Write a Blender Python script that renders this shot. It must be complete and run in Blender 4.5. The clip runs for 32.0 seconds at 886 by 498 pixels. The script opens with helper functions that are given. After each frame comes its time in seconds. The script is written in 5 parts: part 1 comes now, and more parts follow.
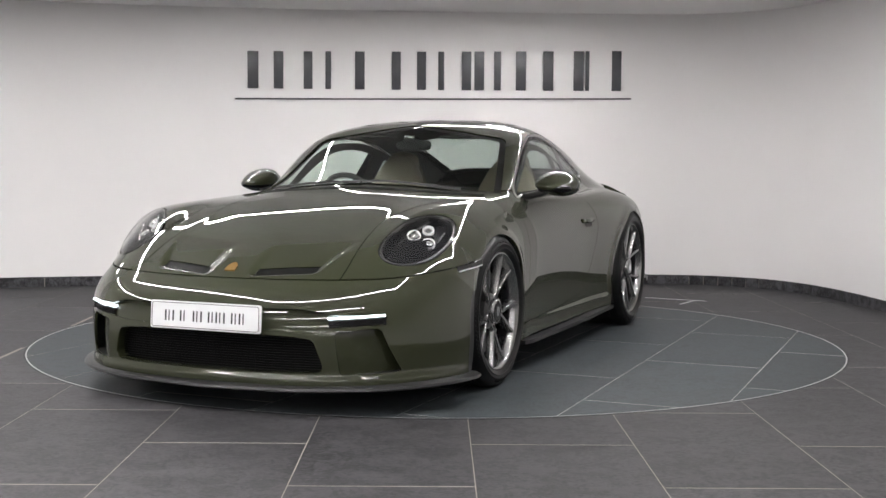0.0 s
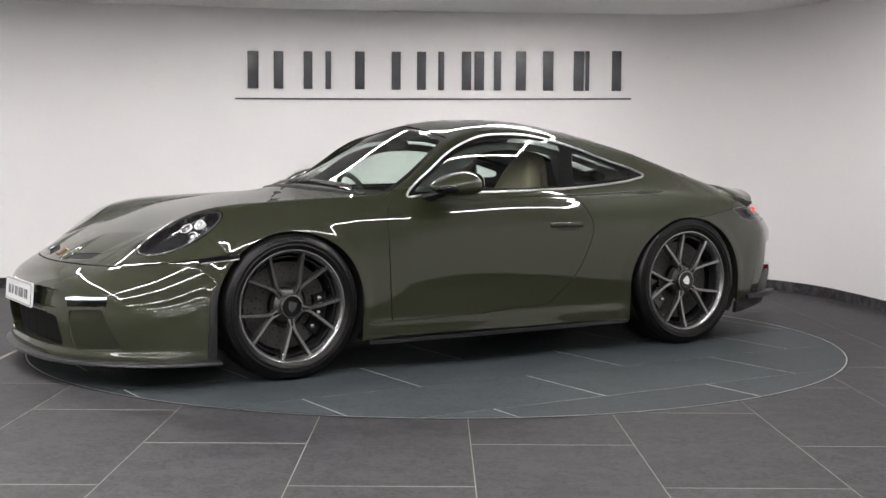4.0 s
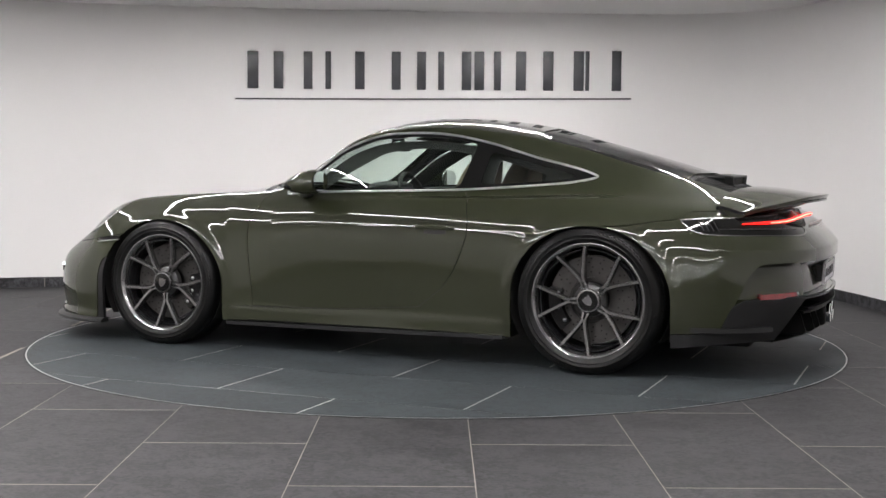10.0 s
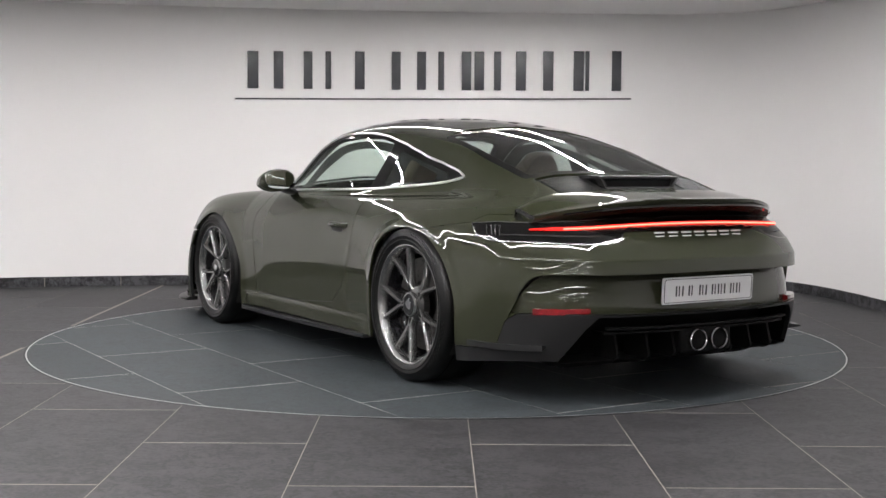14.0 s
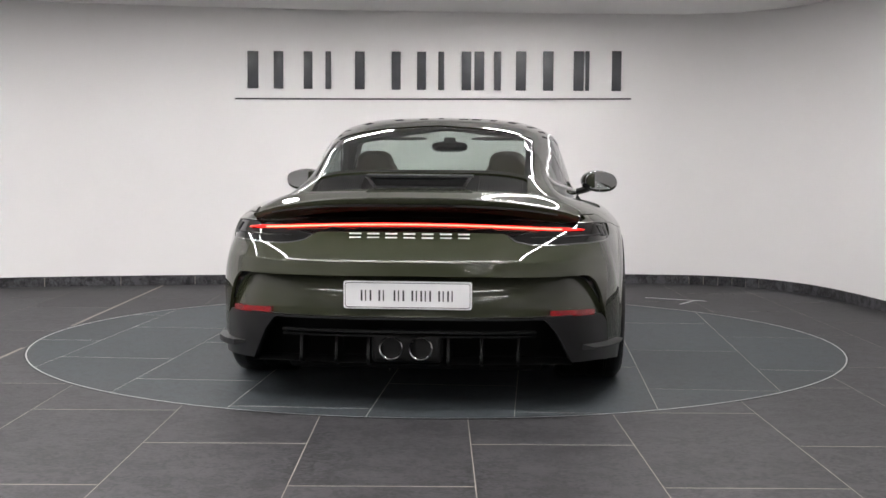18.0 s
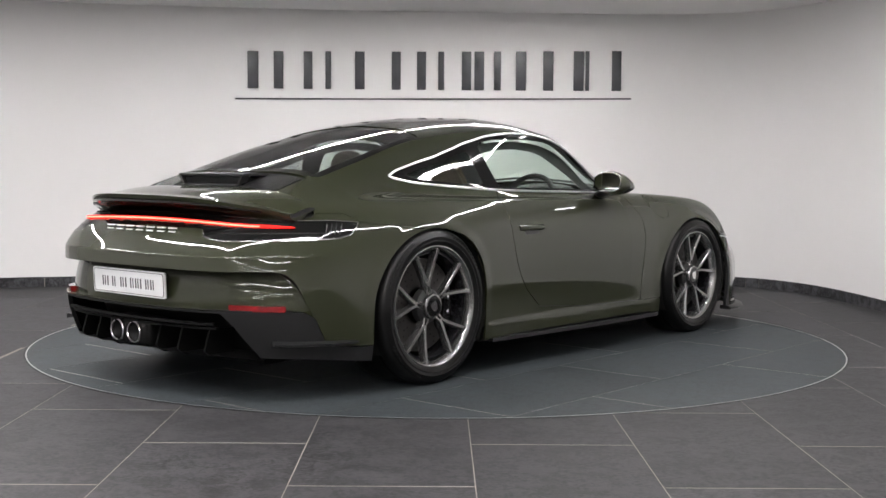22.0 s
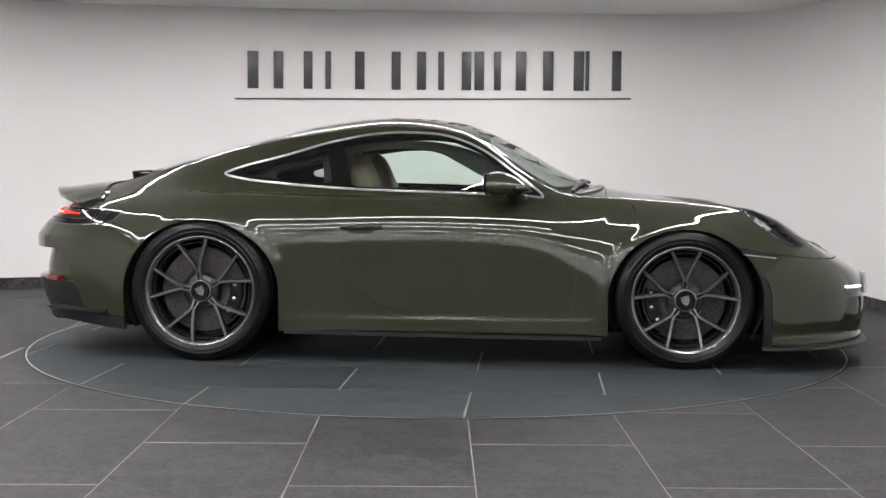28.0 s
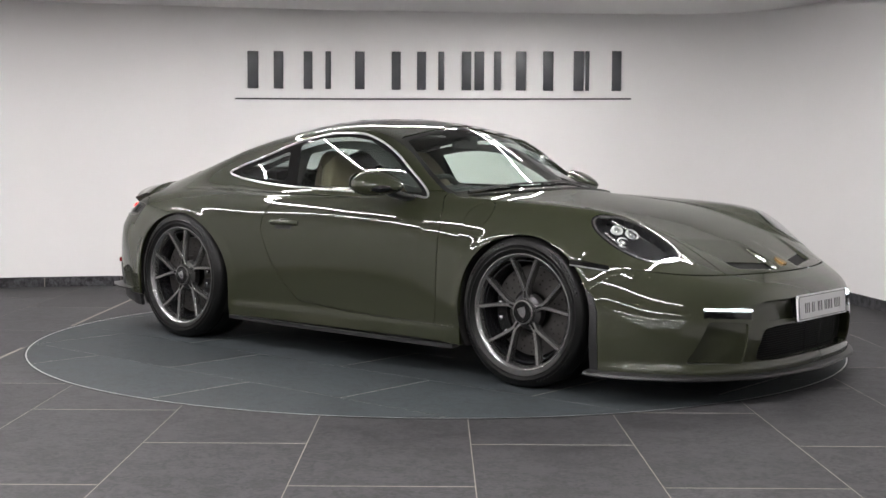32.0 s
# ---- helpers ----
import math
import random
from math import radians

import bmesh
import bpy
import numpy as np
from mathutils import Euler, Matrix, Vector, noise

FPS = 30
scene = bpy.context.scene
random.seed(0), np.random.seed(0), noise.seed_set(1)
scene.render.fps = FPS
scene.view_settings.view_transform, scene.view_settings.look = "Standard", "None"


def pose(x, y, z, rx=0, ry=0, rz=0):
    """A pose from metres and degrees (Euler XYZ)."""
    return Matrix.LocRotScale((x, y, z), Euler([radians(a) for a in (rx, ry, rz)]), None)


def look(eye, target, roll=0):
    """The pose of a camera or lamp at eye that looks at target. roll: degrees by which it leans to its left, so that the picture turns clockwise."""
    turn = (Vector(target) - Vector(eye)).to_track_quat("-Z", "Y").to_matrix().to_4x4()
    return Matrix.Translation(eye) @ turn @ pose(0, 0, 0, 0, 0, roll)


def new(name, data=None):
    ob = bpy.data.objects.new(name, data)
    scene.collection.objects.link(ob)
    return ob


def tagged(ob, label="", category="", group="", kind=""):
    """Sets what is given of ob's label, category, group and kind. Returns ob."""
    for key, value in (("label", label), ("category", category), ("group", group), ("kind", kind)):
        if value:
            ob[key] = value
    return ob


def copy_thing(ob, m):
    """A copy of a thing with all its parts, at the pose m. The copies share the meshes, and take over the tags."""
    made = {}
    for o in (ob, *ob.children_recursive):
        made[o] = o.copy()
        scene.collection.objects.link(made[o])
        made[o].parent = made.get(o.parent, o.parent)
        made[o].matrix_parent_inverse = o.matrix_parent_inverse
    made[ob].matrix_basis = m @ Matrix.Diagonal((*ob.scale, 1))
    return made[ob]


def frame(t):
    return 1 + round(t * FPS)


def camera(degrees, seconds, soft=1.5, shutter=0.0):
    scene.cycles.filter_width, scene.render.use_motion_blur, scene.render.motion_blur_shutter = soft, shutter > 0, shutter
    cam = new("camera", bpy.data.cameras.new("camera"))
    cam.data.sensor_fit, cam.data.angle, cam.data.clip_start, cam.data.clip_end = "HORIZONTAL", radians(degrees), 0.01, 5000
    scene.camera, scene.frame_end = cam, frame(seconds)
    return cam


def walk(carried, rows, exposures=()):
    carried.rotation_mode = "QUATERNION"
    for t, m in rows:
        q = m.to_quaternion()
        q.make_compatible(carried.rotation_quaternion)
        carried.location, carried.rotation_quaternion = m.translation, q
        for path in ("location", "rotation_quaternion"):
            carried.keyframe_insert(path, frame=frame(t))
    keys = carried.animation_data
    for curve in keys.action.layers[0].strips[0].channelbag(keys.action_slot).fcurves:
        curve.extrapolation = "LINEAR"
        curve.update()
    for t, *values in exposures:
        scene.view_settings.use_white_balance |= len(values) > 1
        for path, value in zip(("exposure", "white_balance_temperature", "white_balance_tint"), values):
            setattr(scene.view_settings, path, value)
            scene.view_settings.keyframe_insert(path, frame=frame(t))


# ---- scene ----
SECONDS = 32.0
cam = camera(39.155, SECONDS)
EYE = (0.0, -7.2142, 1.0223)
AIM = (EYE[0] + math.tan(radians(0.2474)), EYE[1] + 1.0, EYE[2] - math.tan(radians(3.9543)) / math.cos(radians(0.2474)))
walk(cam, [(0.0, look(EYE, AIM, 0.385)), (SECONDS, look(EYE, AIM, 0.385))])

# turntable: heading of the car in degrees, and the car's place on the disc
HEADING, SPIN = 247.432, -8.996
CAR_X, CAR_Y = 0.0859, -0.0493
TABLE_R = 2.2825
CEIL = 2.285

# ---- light ----
world = bpy.data.worlds.new("world")
world.use_nodes = True
scene.world = world
world.node_tree.nodes["Background"].inputs[0].default_value = (0.02, 0.02, 0.022, 1)
world.node_tree.nodes["Background"].inputs[1].default_value = 1.0
scene.view_settings.exposure = 0.0


# ---- materials ----
def mat(name, color, rough=0.5, metal=0.0, coat=0.0, spec=0.5, noise_scale=0.0, vary=0.0, bump=0.0, bump_scale=0.0, emit=0.0, sheen=0.0):
    m = bpy.data.materials.new(name)
    m.use_nodes = True
    nt = m.node_tree
    b = nt.nodes["Principled BSDF"]
    b.inputs["Base Color"].default_value = (*color, 1)
    b.inputs["Roughness"].default_value = rough
    b.inputs["Metallic"].default_value = metal
    b.inputs["Coat Weight"].default_value = coat
    b.inputs["Coat Roughness"].default_value = 0.01
    b.inputs["Specular IOR Level"].default_value = spec
    if emit:
        b.inputs["Emission Color"].default_value = (*color, 1)
        b.inputs["Emission Strength"].default_value = emit
    tc = nt.nodes.new("ShaderNodeTexCoord")
    if vary:
        n = nt.nodes.new("ShaderNodeTexNoise")
        n.inputs["Scale"].default_value = noise_scale
        n.inputs["Detail"].default_value = 6
        nt.links.new(tc.outputs["Object"], n.inputs["Vector"])
        r = nt.nodes.new("ShaderNodeMapRange")
        r.inputs[3].default_value, r.inputs[4].default_value = 1 - vary, 1 + vary
        r.inputs[1].default_value, r.inputs[2].default_value = 0.25, 0.75
        nt.links.new(n.outputs[0], r.inputs[0])
        mx = nt.nodes.new("ShaderNodeVectorMath")
        mx.operation = "SCALE"
        mx.inputs[0].default_value = color
        nt.links.new(r.outputs[0], mx.inputs["Scale"])
        nt.links.new(mx.outputs[0], b.inputs["Base Color"])
    if bump:
        n = nt.nodes.new("ShaderNodeTexNoise")
        n.inputs["Scale"].default_value = bump_scale
        n.inputs["Detail"].default_value = 5
        nt.links.new(tc.outputs["Object"], n.inputs["Vector"])
        bp = nt.nodes.new("ShaderNodeBump")
        bp.inputs["Strength"].default_value = bump
        bp.inputs["Distance"].default_value = 0.004
        nt.links.new(n.outputs[0], bp.inputs["Height"])
        nt.links.new(bp.outputs[0], b.inputs["Normal"])
    return m


def glass_mat(name, tint, rough=0.0, ior=1.5):
    m = bpy.data.materials.new(name)
    m.use_nodes = True
    nt = m.node_tree
    out = nt.nodes["Material Output"]
    nt.nodes.remove(nt.nodes["Principled BSDF"])
    tr = nt.nodes.new("ShaderNodeBsdfTransparent")
    tr.inputs[0].default_value = (*tint, 1)
    gl = nt.nodes.new("ShaderNodeBsdfGlossy")
    gl.inputs["Roughness"].default_value = rough
    lw = nt.nodes.new("ShaderNodeLayerWeight")
    lw.inputs["Blend"].default_value = 0.5
    pw = nt.nodes.new("ShaderNodeMath")
    pw.operation = "POWER"
    pw.inputs[1].default_value = 4.5
    nt.links.new(lw.outputs["Facing"], pw.inputs[0])
    fr = nt.nodes.new("ShaderNodeMapRange")
    fr.inputs[3].default_value, fr.inputs[4].default_value = ((ior - 1) / (ior + 1)) ** 2 * 1.6, 1.0
    nt.links.new(pw.outputs[0], fr.inputs[0])
    mx = nt.nodes.new("ShaderNodeMixShader")
    nt.links.new(fr.outputs[0], mx.inputs[0])
    nt.links.new(tr.outputs[0], mx.inputs[1])
    nt.links.new(gl.outputs[0], mx.inputs[2])
    nt.links.new(mx.outputs[0], out.inputs[0])
    return m


def slate_mat(name, color, calm=0.0):
    """Riven slate: clouds and fine grain in colour, shallow relief, each tile a little different."""
    m = bpy.data.materials.new(name)
    m.use_nodes = True
    nt, L = m.node_tree, m.node_tree.links
    b = nt.nodes["Principled BSDF"]
    geo = nt.nodes.new("ShaderNodeTexCoord")
    info = nt.nodes.new("ShaderNodeObjectInfo")
    off = nt.nodes.new("ShaderNodeVectorMath")
    off.operation = "MULTIPLY_ADD"
    comb = nt.nodes.new("ShaderNodeCombineXYZ")
    for k in range(3):
        L.new(info.outputs["Random"], comb.inputs[k])
    off.inputs[1].default_value = (40, 23, 11)
    L.new(comb.outputs[0], off.inputs[0])
    L.new(geo.outputs["Object"], off.inputs[2])
    n1 = nt.nodes.new("ShaderNodeTexNoise")
    n1.inputs["Scale"].default_value, n1.inputs["Detail"].default_value, n1.inputs["Distortion"].default_value = 8.0, 10, 0.6
    n2 = nt.nodes.new("ShaderNodeTexNoise")
    n2.inputs["Scale"].default_value, n2.inputs["Detail"].default_value = 70, 6
    n3 = nt.nodes.new("ShaderNodeTexNoise")
    n3.inputs["Scale"].default_value, n3.inputs["Detail"].default_value, n3.inputs["Distortion"].default_value = 14, 9, 2.2
    for n in (n1, n3):
        n.inputs["Roughness"].default_value = 0.68
    for n in (n1, n2, n3):
        L.new(off.outputs[0], n.inputs["Vector"])
    r = nt.nodes.new("ShaderNodeValToRGB")
    r.color_ramp.elements[0].position, r.color_ramp.elements[1].position = 0.478, 0.592
    r.color_ramp.elements[0].color = tuple(c * (0.50 + 0.28 * calm) for c in color) + (1,)
    r.color_ramp.elements[1].color = tuple(c * (2.1 - 0.65 * calm) for c in color) + (1,)
    mixf = nt.nodes.new("ShaderNodeMath")
    mixf.operation = "MULTIPLY_ADD"
    mixf.inputs[1].default_value = 0.55
    L.new(n1.outputs[0], mixf.inputs[0])
    m2 = nt.nodes.new("ShaderNodeMath")
    m2.operation = "MULTIPLY_ADD"
    m2.inputs[1].default_value = 0.3
    L.new(n3.outputs[0], m2.inputs[0])
    m3 = nt.nodes.new("ShaderNodeMath")
    m3.operation = "MULTIPLY"
    m3.inputs[1].default_value = 0.22
    L.new(n2.outputs[0], m3.inputs[0])
    L.new(m3.outputs[0], m2.inputs[2])
    L.new(m2.outputs[0], mixf.inputs[2])
    L.new(mixf.outputs[0], r.inputs[0])
    # pale hairline veins
    vs = nt.nodes.new("ShaderNodeMath")
    vs.operation = "SUBTRACT"
    vs.inputs[1].default_value = 0.5
    L.new(n3.outputs[0], vs.inputs[0])
    va = nt.nodes.new("ShaderNodeMath")
    va.operation = "ABSOLUTE"
    L.new(vs.outputs[0], va.inputs[0])
    vr = nt.nodes.new("ShaderNodeMapRange")
    vr.inputs[1].default_value, vr.inputs[2].default_value, vr.inputs[3].default_value, vr.inputs[4].default_value = 0.0, 0.010, 0.42, 0.0
    L.new(va.outputs[0], vr.inputs[0])
    vm = nt.nodes.new("ShaderNodeMix")
    vm.data_type = "RGBA"
    vm.inputs[7].default_value = (color[0] * 3.2, color[1] * 3.2, color[2] * 3.2, 1)
    L.new(vr.outputs[0], vm.inputs[0])
    L.new(r.outputs[0], vm.inputs[6])
    hsv = nt.nodes.new("ShaderNodeHueSaturation")
    mr = nt.nodes.new("ShaderNodeMapRange")
    mr.inputs[3].default_value, mr.inputs[4].default_value = 0.86, 1.14
    L.new(info.outputs["Random"], mr.inputs[0])
    L.new(mr.outputs[0], hsv.inputs["Value"])
    L.new(vm.outputs[2], hsv.inputs["Color"])
    L.new(hsv.outputs[0], b.inputs["Base Color"])
    rr = nt.nodes.new("ShaderNodeMapRange")
    rr.inputs[3].default_value, rr.inputs[4].default_value = 0.42, 0.70
    L.new(n1.outputs[0], rr.inputs[0])
    L.new(rr.outputs[0], b.inputs["Roughness"])
    b.inputs["Specular IOR Level"].default_value = 0.17
    bp = nt.nodes.new("ShaderNodeBump")
    bp.inputs["Strength"].default_value, bp.inputs["Distance"].default_value = 0.22, 0.004
    L.new(mixf.outputs[0], bp.inputs["Height"])
    L.new(bp.outputs[0], b.inputs["Normal"])
    return m


PAINT = mat("olive_paint", (0.0195, 0.0222, 0.0096), rough=0.6, coat=1.0, spec=0.15, noise_scale=900, vary=0.06)
PAINT.node_tree.nodes["Principled BSDF"].inputs["Coat IOR"].default_value = 1.52
BLACK = mat("black_plastic", (0.009, 0.009, 0.009), rough=0.42, noise_scale=60, vary=0.15, bump=0.05, bump_scale=400)
GLOSSBLACK = mat("gloss_black", (0.006, 0.006, 0.006), rough=0.06, spec=0.5)
RUBBER = mat("tyre_rubber", (0.0045, 0.0045, 0.0045), rough=0.36, spec=0.25, noise_scale=30, vary=0.25, bump=0.06, bump_scale=150)
GREYMETAL = mat("satin_grey_alloy", (0.27, 0.267, 0.264), rough=0.24, metal=0.92, noise_scale=40, vary=0.06)
CHROME = mat("chrome", (0.75, 0.75, 0.75), rough=0.08, metal=1.0)
BRIGHTTRIM = mat("bright_trim", (0.80, 0.80, 0.80), rough=0.28, metal=1.0)
# black parts, taken darker so that shade in recesses is in the colour
PITBLACK = mat("black_with_shade", (0.0045, 0.0045, 0.0045), rough=0.5, spec=0.12, noise_scale=30, vary=0.2)
DARKMETAL = mat("dark_metal", (0.07, 0.07, 0.07), rough=0.35, metal=0.8, noise_scale=20, vary=0.15)
DISC = mat("brake_disc_ceramic", (0.05, 0.047, 0.045), rough=0.42, metal=0.4, noise_scale=25, vary=0.2)
GLASS = glass_mat("car_glass", (0.86, 0.95, 0.90))
GLASSDARK = glass_mat("privacy_glass", (0.70, 0.76, 0.73))
LENS = glass_mat("clear_lens", (0.97, 0.975, 0.98))
INTERIOR = mat("dark_interior", (0.011, 0.0105, 0.010), rough=0.6, noise_scale=30, vary=0.2)
SEATBACK = mat("brown_seat_back", (0.13, 0.098, 0.068), rough=0.5, noise_scale=35, vary=0.12, bump=0.06, bump_scale=260)
LEATHER = mat("tan_leather", (0.215, 0.172, 0.118), rough=0.5, noise_scale=35, vary=0.12, bump=0.08, bump_scale=260)
WHITEPLATE = mat("white_plate", (0.72, 0.72, 0.73), rough=0.35, noise_scale=15, vary=0.03)
DARKINK = mat("dark_ink", (0.03, 0.03, 0.035), rough=0.4)
GOLD = mat("gold_enamel", (0.40, 0.24, 0.08), rough=0.25, metal=0.7)
REDLENS = mat("red_lens", (0.20, 0.007, 0.010), rough=0.08, coat=1.0, noise_scale=28, vary=0.45, bump=0.15, bump_scale=120)
REDGLOW = mat("red_light_bar", (1.0, 0.018, 0.014), rough=0.2, emit=1.3)
REDCORE = mat("red_light_core", (1.0, 0.21, 0.14), rough=0.2, emit=3.2)
DRLGLOW = mat("day_running_light", (0.85, 0.95, 1.0), rough=0.2, emit=4.0)
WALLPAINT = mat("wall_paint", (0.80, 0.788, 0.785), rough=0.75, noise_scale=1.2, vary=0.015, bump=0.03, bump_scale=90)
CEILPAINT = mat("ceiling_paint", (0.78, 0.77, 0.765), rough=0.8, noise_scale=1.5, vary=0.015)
# two greys that carry the dimness of the open showroom in their colour
SIDEDIM = mat("dim_room_grey", (0.42, 0.415, 0.41), rough=0.7, noise_scale=1.5, vary=0.05)
REARDIM = mat("dim_room_dark", (0.24, 0.235, 0.23), rough=0.7, noise_scale=1.5, vary=0.05)
SLATE = slate_mat("grey_slate", (0.0280, 0.0273, 0.0293), 0.4)
SLATEBLUE = slate_mat("blue_grey_slate", (0.0345, 0.0403, 0.0437), 1.0)
SKIRT = slate_mat("skirting_slate", (0.035, 0.035, 0.038))
GROUT = mat("grout", (0.25, 0.228, 0.20), rough=0.85, noise_scale=60, vary=0.2)
PALEGROUT = mat("pale_grout", (0.58, 0.57, 0.54), rough=0.85, noise_scale=40, vary=0.25)
STEEL = mat("steel_ring", (0.50, 0.50, 0.49), rough=0.35, metal=0.9, noise_scale=30, vary=0.2)
LED = mat("led_strip", (1.0, 0.970, 0.968), rough=0.4, emit=136.0)
SILVER = mat("silver_paint", (0.80, 0.80, 0.79), rough=0.3, metal=0.0)
VALANCE = mat("satin_grey_plastic", (0.011, 0.011, 0.0115), rough=0.38, noise_scale=60, vary=0.12, bump=0.04, bump_scale=400)
LAMPBLACK = mat("lamp_housing", (0.020, 0.020, 0.022), rough=0.20, metal=0.45, noise_scale=40, vary=0.2)
SIGNDARK = mat("sign_dark", (0.045, 0.046, 0.052), rough=0.3, noise_scale=8, vary=0.25)
mat_mirror = mat("mirror_silver", (0.85, 0.87, 0.88), rough=0.02, metal=1.0)


# ---- mesh helpers ----
def bm_box(x0, x1, y0, y1, z0, z1, bevel=0.0, segs=2):
    bm = bmesh.new()
    bmesh.ops.create_cube(bm, size=1.0)
    for v in bm.verts:
        v.co = Vector(((x0 + x1) / 2 + v.co.x * (x1 - x0), (y0 + y1) / 2 + v.co.y * (y1 - y0), (z0 + z1) / 2 + v.co.z * (z1 - z0)))
    if bevel:
        bmesh.ops.bevel(bm, geom=bm.edges[:], offset=bevel, segments=segs, affect="EDGES", profile=0.6)
    return bm


def link(name, me, material, parent=None, label="", smooth=True):
    me.materials.append(material)
    if smooth:
        me.polygons.foreach_set("use_smooth", [True] * len(me.polygons))
    ob = new(name, me)
    if parent is not None:
        ob.parent = parent
    if label:
        ob["label"] = label
    return ob


def part(name, bm, material, parent=None, label="", smooth=True):
    me = bpy.data.meshes.new(name)
    bm.to_mesh(me)
    bm.free()
    if smooth:
        me.polygons.foreach_set("use_smooth", [True] * len(me.polygons))
        me.set_sharp_from_angle(angle=radians(38))
    return link(name, me, material, parent, label, smooth)


def pchip(K, n):
    """Monotone cubic curve through the knots K (k, d), n steps to each span."""
    K = np.asarray(K, float)
    d = np.diff(K, axis=0)
    m = np.zeros_like(K)
    a, b = d[:-1], d[1:]
    with np.errstate(divide="ignore", invalid="ignore"):
        h = np.where(a * b > 0, 2 * a * b / (a + b), 0)
    m[1:-1] = np.nan_to_num(h)
    m[0], m[-1] = d[0], d[-1]
    t = np.linspace(0, 1, n, endpoint=False)[:, None]
    out = []
    for i in range(len(K) - 1):
        out.append((2 * t**3 - 3 * t**2 + 1) * K[i] + (t**3 - 2 * t**2 + t) * m[i] + (3 * t**2 - 2 * t**3) * K[i + 1] + (t**3 - t**2) * m[i + 1])
    return np.vstack(out + [K[-1:]])


def soften(A, sigma, mirror_end=False):
    """Gaussian smoothing along axis 0; the ends stay put, or mirror in the plane y = 0."""
    r = int(3 * sigma) + 1
    k = np.exp(-0.5 * (np.arange(-r, r + 1) / sigma) ** 2)
    k /= k.sum()
    head = 2 * A[0] - A[1 : r + 1][::-1]
    if mirror_end:
        tail = A[-r - 1 : -1][::-1].copy()
        tail[..., 1] *= -1
    else:
        tail = 2 * A[-1] - A[-r - 1 : -1][::-1]
    B = np.concatenate([head, A, tail])
    return sum(w * B[i : i + len(A)] for i, w in enumerate(k))


def loop_curve(K, n=10):
    """Closed smooth outline through the 2D knots K."""
    K = np.asarray(K, float)
    k = len(K)
    out = []
    for i in range(k):
        p0, p1, p2, p3 = K[i - 1], K[i], K[(i + 1) % k], K[(i + 2) % k]
        for t in np.linspace(0, 1, n, endpoint=False):
            out.append(0.5 * (2 * p1 + (p2 - p0) * t + (2 * p0 - 5 * p1 + 4 * p2 - p3) * t * t + (3 * p1 - p0 - 3 * p2 + p3) * t**3))
    return np.array(out)


def rounded(K, r, n=6):
    """Closed polygon with its corners rounded by r."""
    K = [np.asarray(q, float) for q in K]
    out = []
    for i, c in enumerate(K):
        a, b = K[i - 1] - c, K[(i + 1) % len(K)] - c
        la, lb = np.linalg.norm(a), np.linalg.norm(b)
        ra = min(r, la * 0.45, lb * 0.45)
        p, q = c + a / la * ra, c + b / lb * ra
        for t in np.linspace(0, 1, n):
            out.append((1 - t) ** 2 * p + 2 * t * (1 - t) * c + t * t * q)
    return np.array(out)


def inside(P, poly):
    """Signed distance of the 2D points P from a closed outline; negative inside."""
    best = np.full(len(P), 1e9)
    odd = np.zeros(len(P), bool)
    for a, b in zip(poly, np.roll(poly, -1, axis=0)):
        e = b - a
        w = P - a
        t = np.clip((w @ e) / max(e @ e, 1e-12), 0, 1)
        best = np.minimum(best, np.hypot(*(w - t[:, None] * e).T))
        c = (a[1] > P[:, 1]) != (b[1] > P[:, 1])
        with np.errstate(divide="ignore", invalid="ignore"):
            odd ^= c & (P[:, 0] < e[0] * (P[:, 1] - a[1]) / e[1] + a[0])
    return np.where(odd, -best, best)


def compact(V, N, F):
    used, inv = np.unique(F.ravel(), return_inverse=True)
    return V[used], N[used], inv.reshape(-1, 3)


def cut(m, f):
    """Cut the skin m = (V, N, F) where the field f, a value a vertex, is zero: (the part below zero, the part above)."""
    V, N, F = m
    f = np.where(np.abs(f) < 1e-7, 1e-7, f)
    neg = f < 0
    c = neg[F].sum(1)
    low, high = [F[c == 3]], [F[c == 0]]
    pairs, pieces = [], []
    for count in (1, 2):
        T = F[c == count]
        lone = np.argmax(neg[T] == (count == 1), axis=1)
        T = np.take_along_axis(T, (lone[:, None] + np.arange(3)) % 3, axis=1)
        pieces.append(T)
        pairs += [T[:, [0, 1]], T[:, [0, 2]]]
    E = np.sort(np.vstack(pairs), axis=1)
    if len(E):
        U, inv = np.unique(E, axis=0, return_inverse=True)
        inv = inv.ravel()
        t = (f[U[:, 0]] / (f[U[:, 0]] - f[U[:, 1]]))[:, None]
        NV = V[U[:, 0]] + (V[U[:, 1]] - V[U[:, 0]]) * t
        NN = N[U[:, 0]] + (N[U[:, 1]] - N[U[:, 0]]) * t
        NN /= np.linalg.norm(NN, axis=1)[:, None] + 1e-12
        base, k = len(V), 0
        V, N = np.vstack([V, NV]), np.vstack([N, NN])
        for count, T in zip((1, 2), pieces):
            ab = base + inv[k : k + len(T)]
            ac = base + inv[k + len(T) : k + 2 * len(T)]
            k += 2 * len(T)
            one = np.stack([T[:, 0], ab, ac], 1)
            two = np.vstack([np.stack([ab, T[:, 1], T[:, 2]], 1), np.stack([ab, T[:, 2], ac], 1)])
            (low if count == 1 else high).append(one)
            (high if count == 1 else low).append(two)
    return compact(V, N, np.vstack(low)), compact(V, N, np.vstack(high))


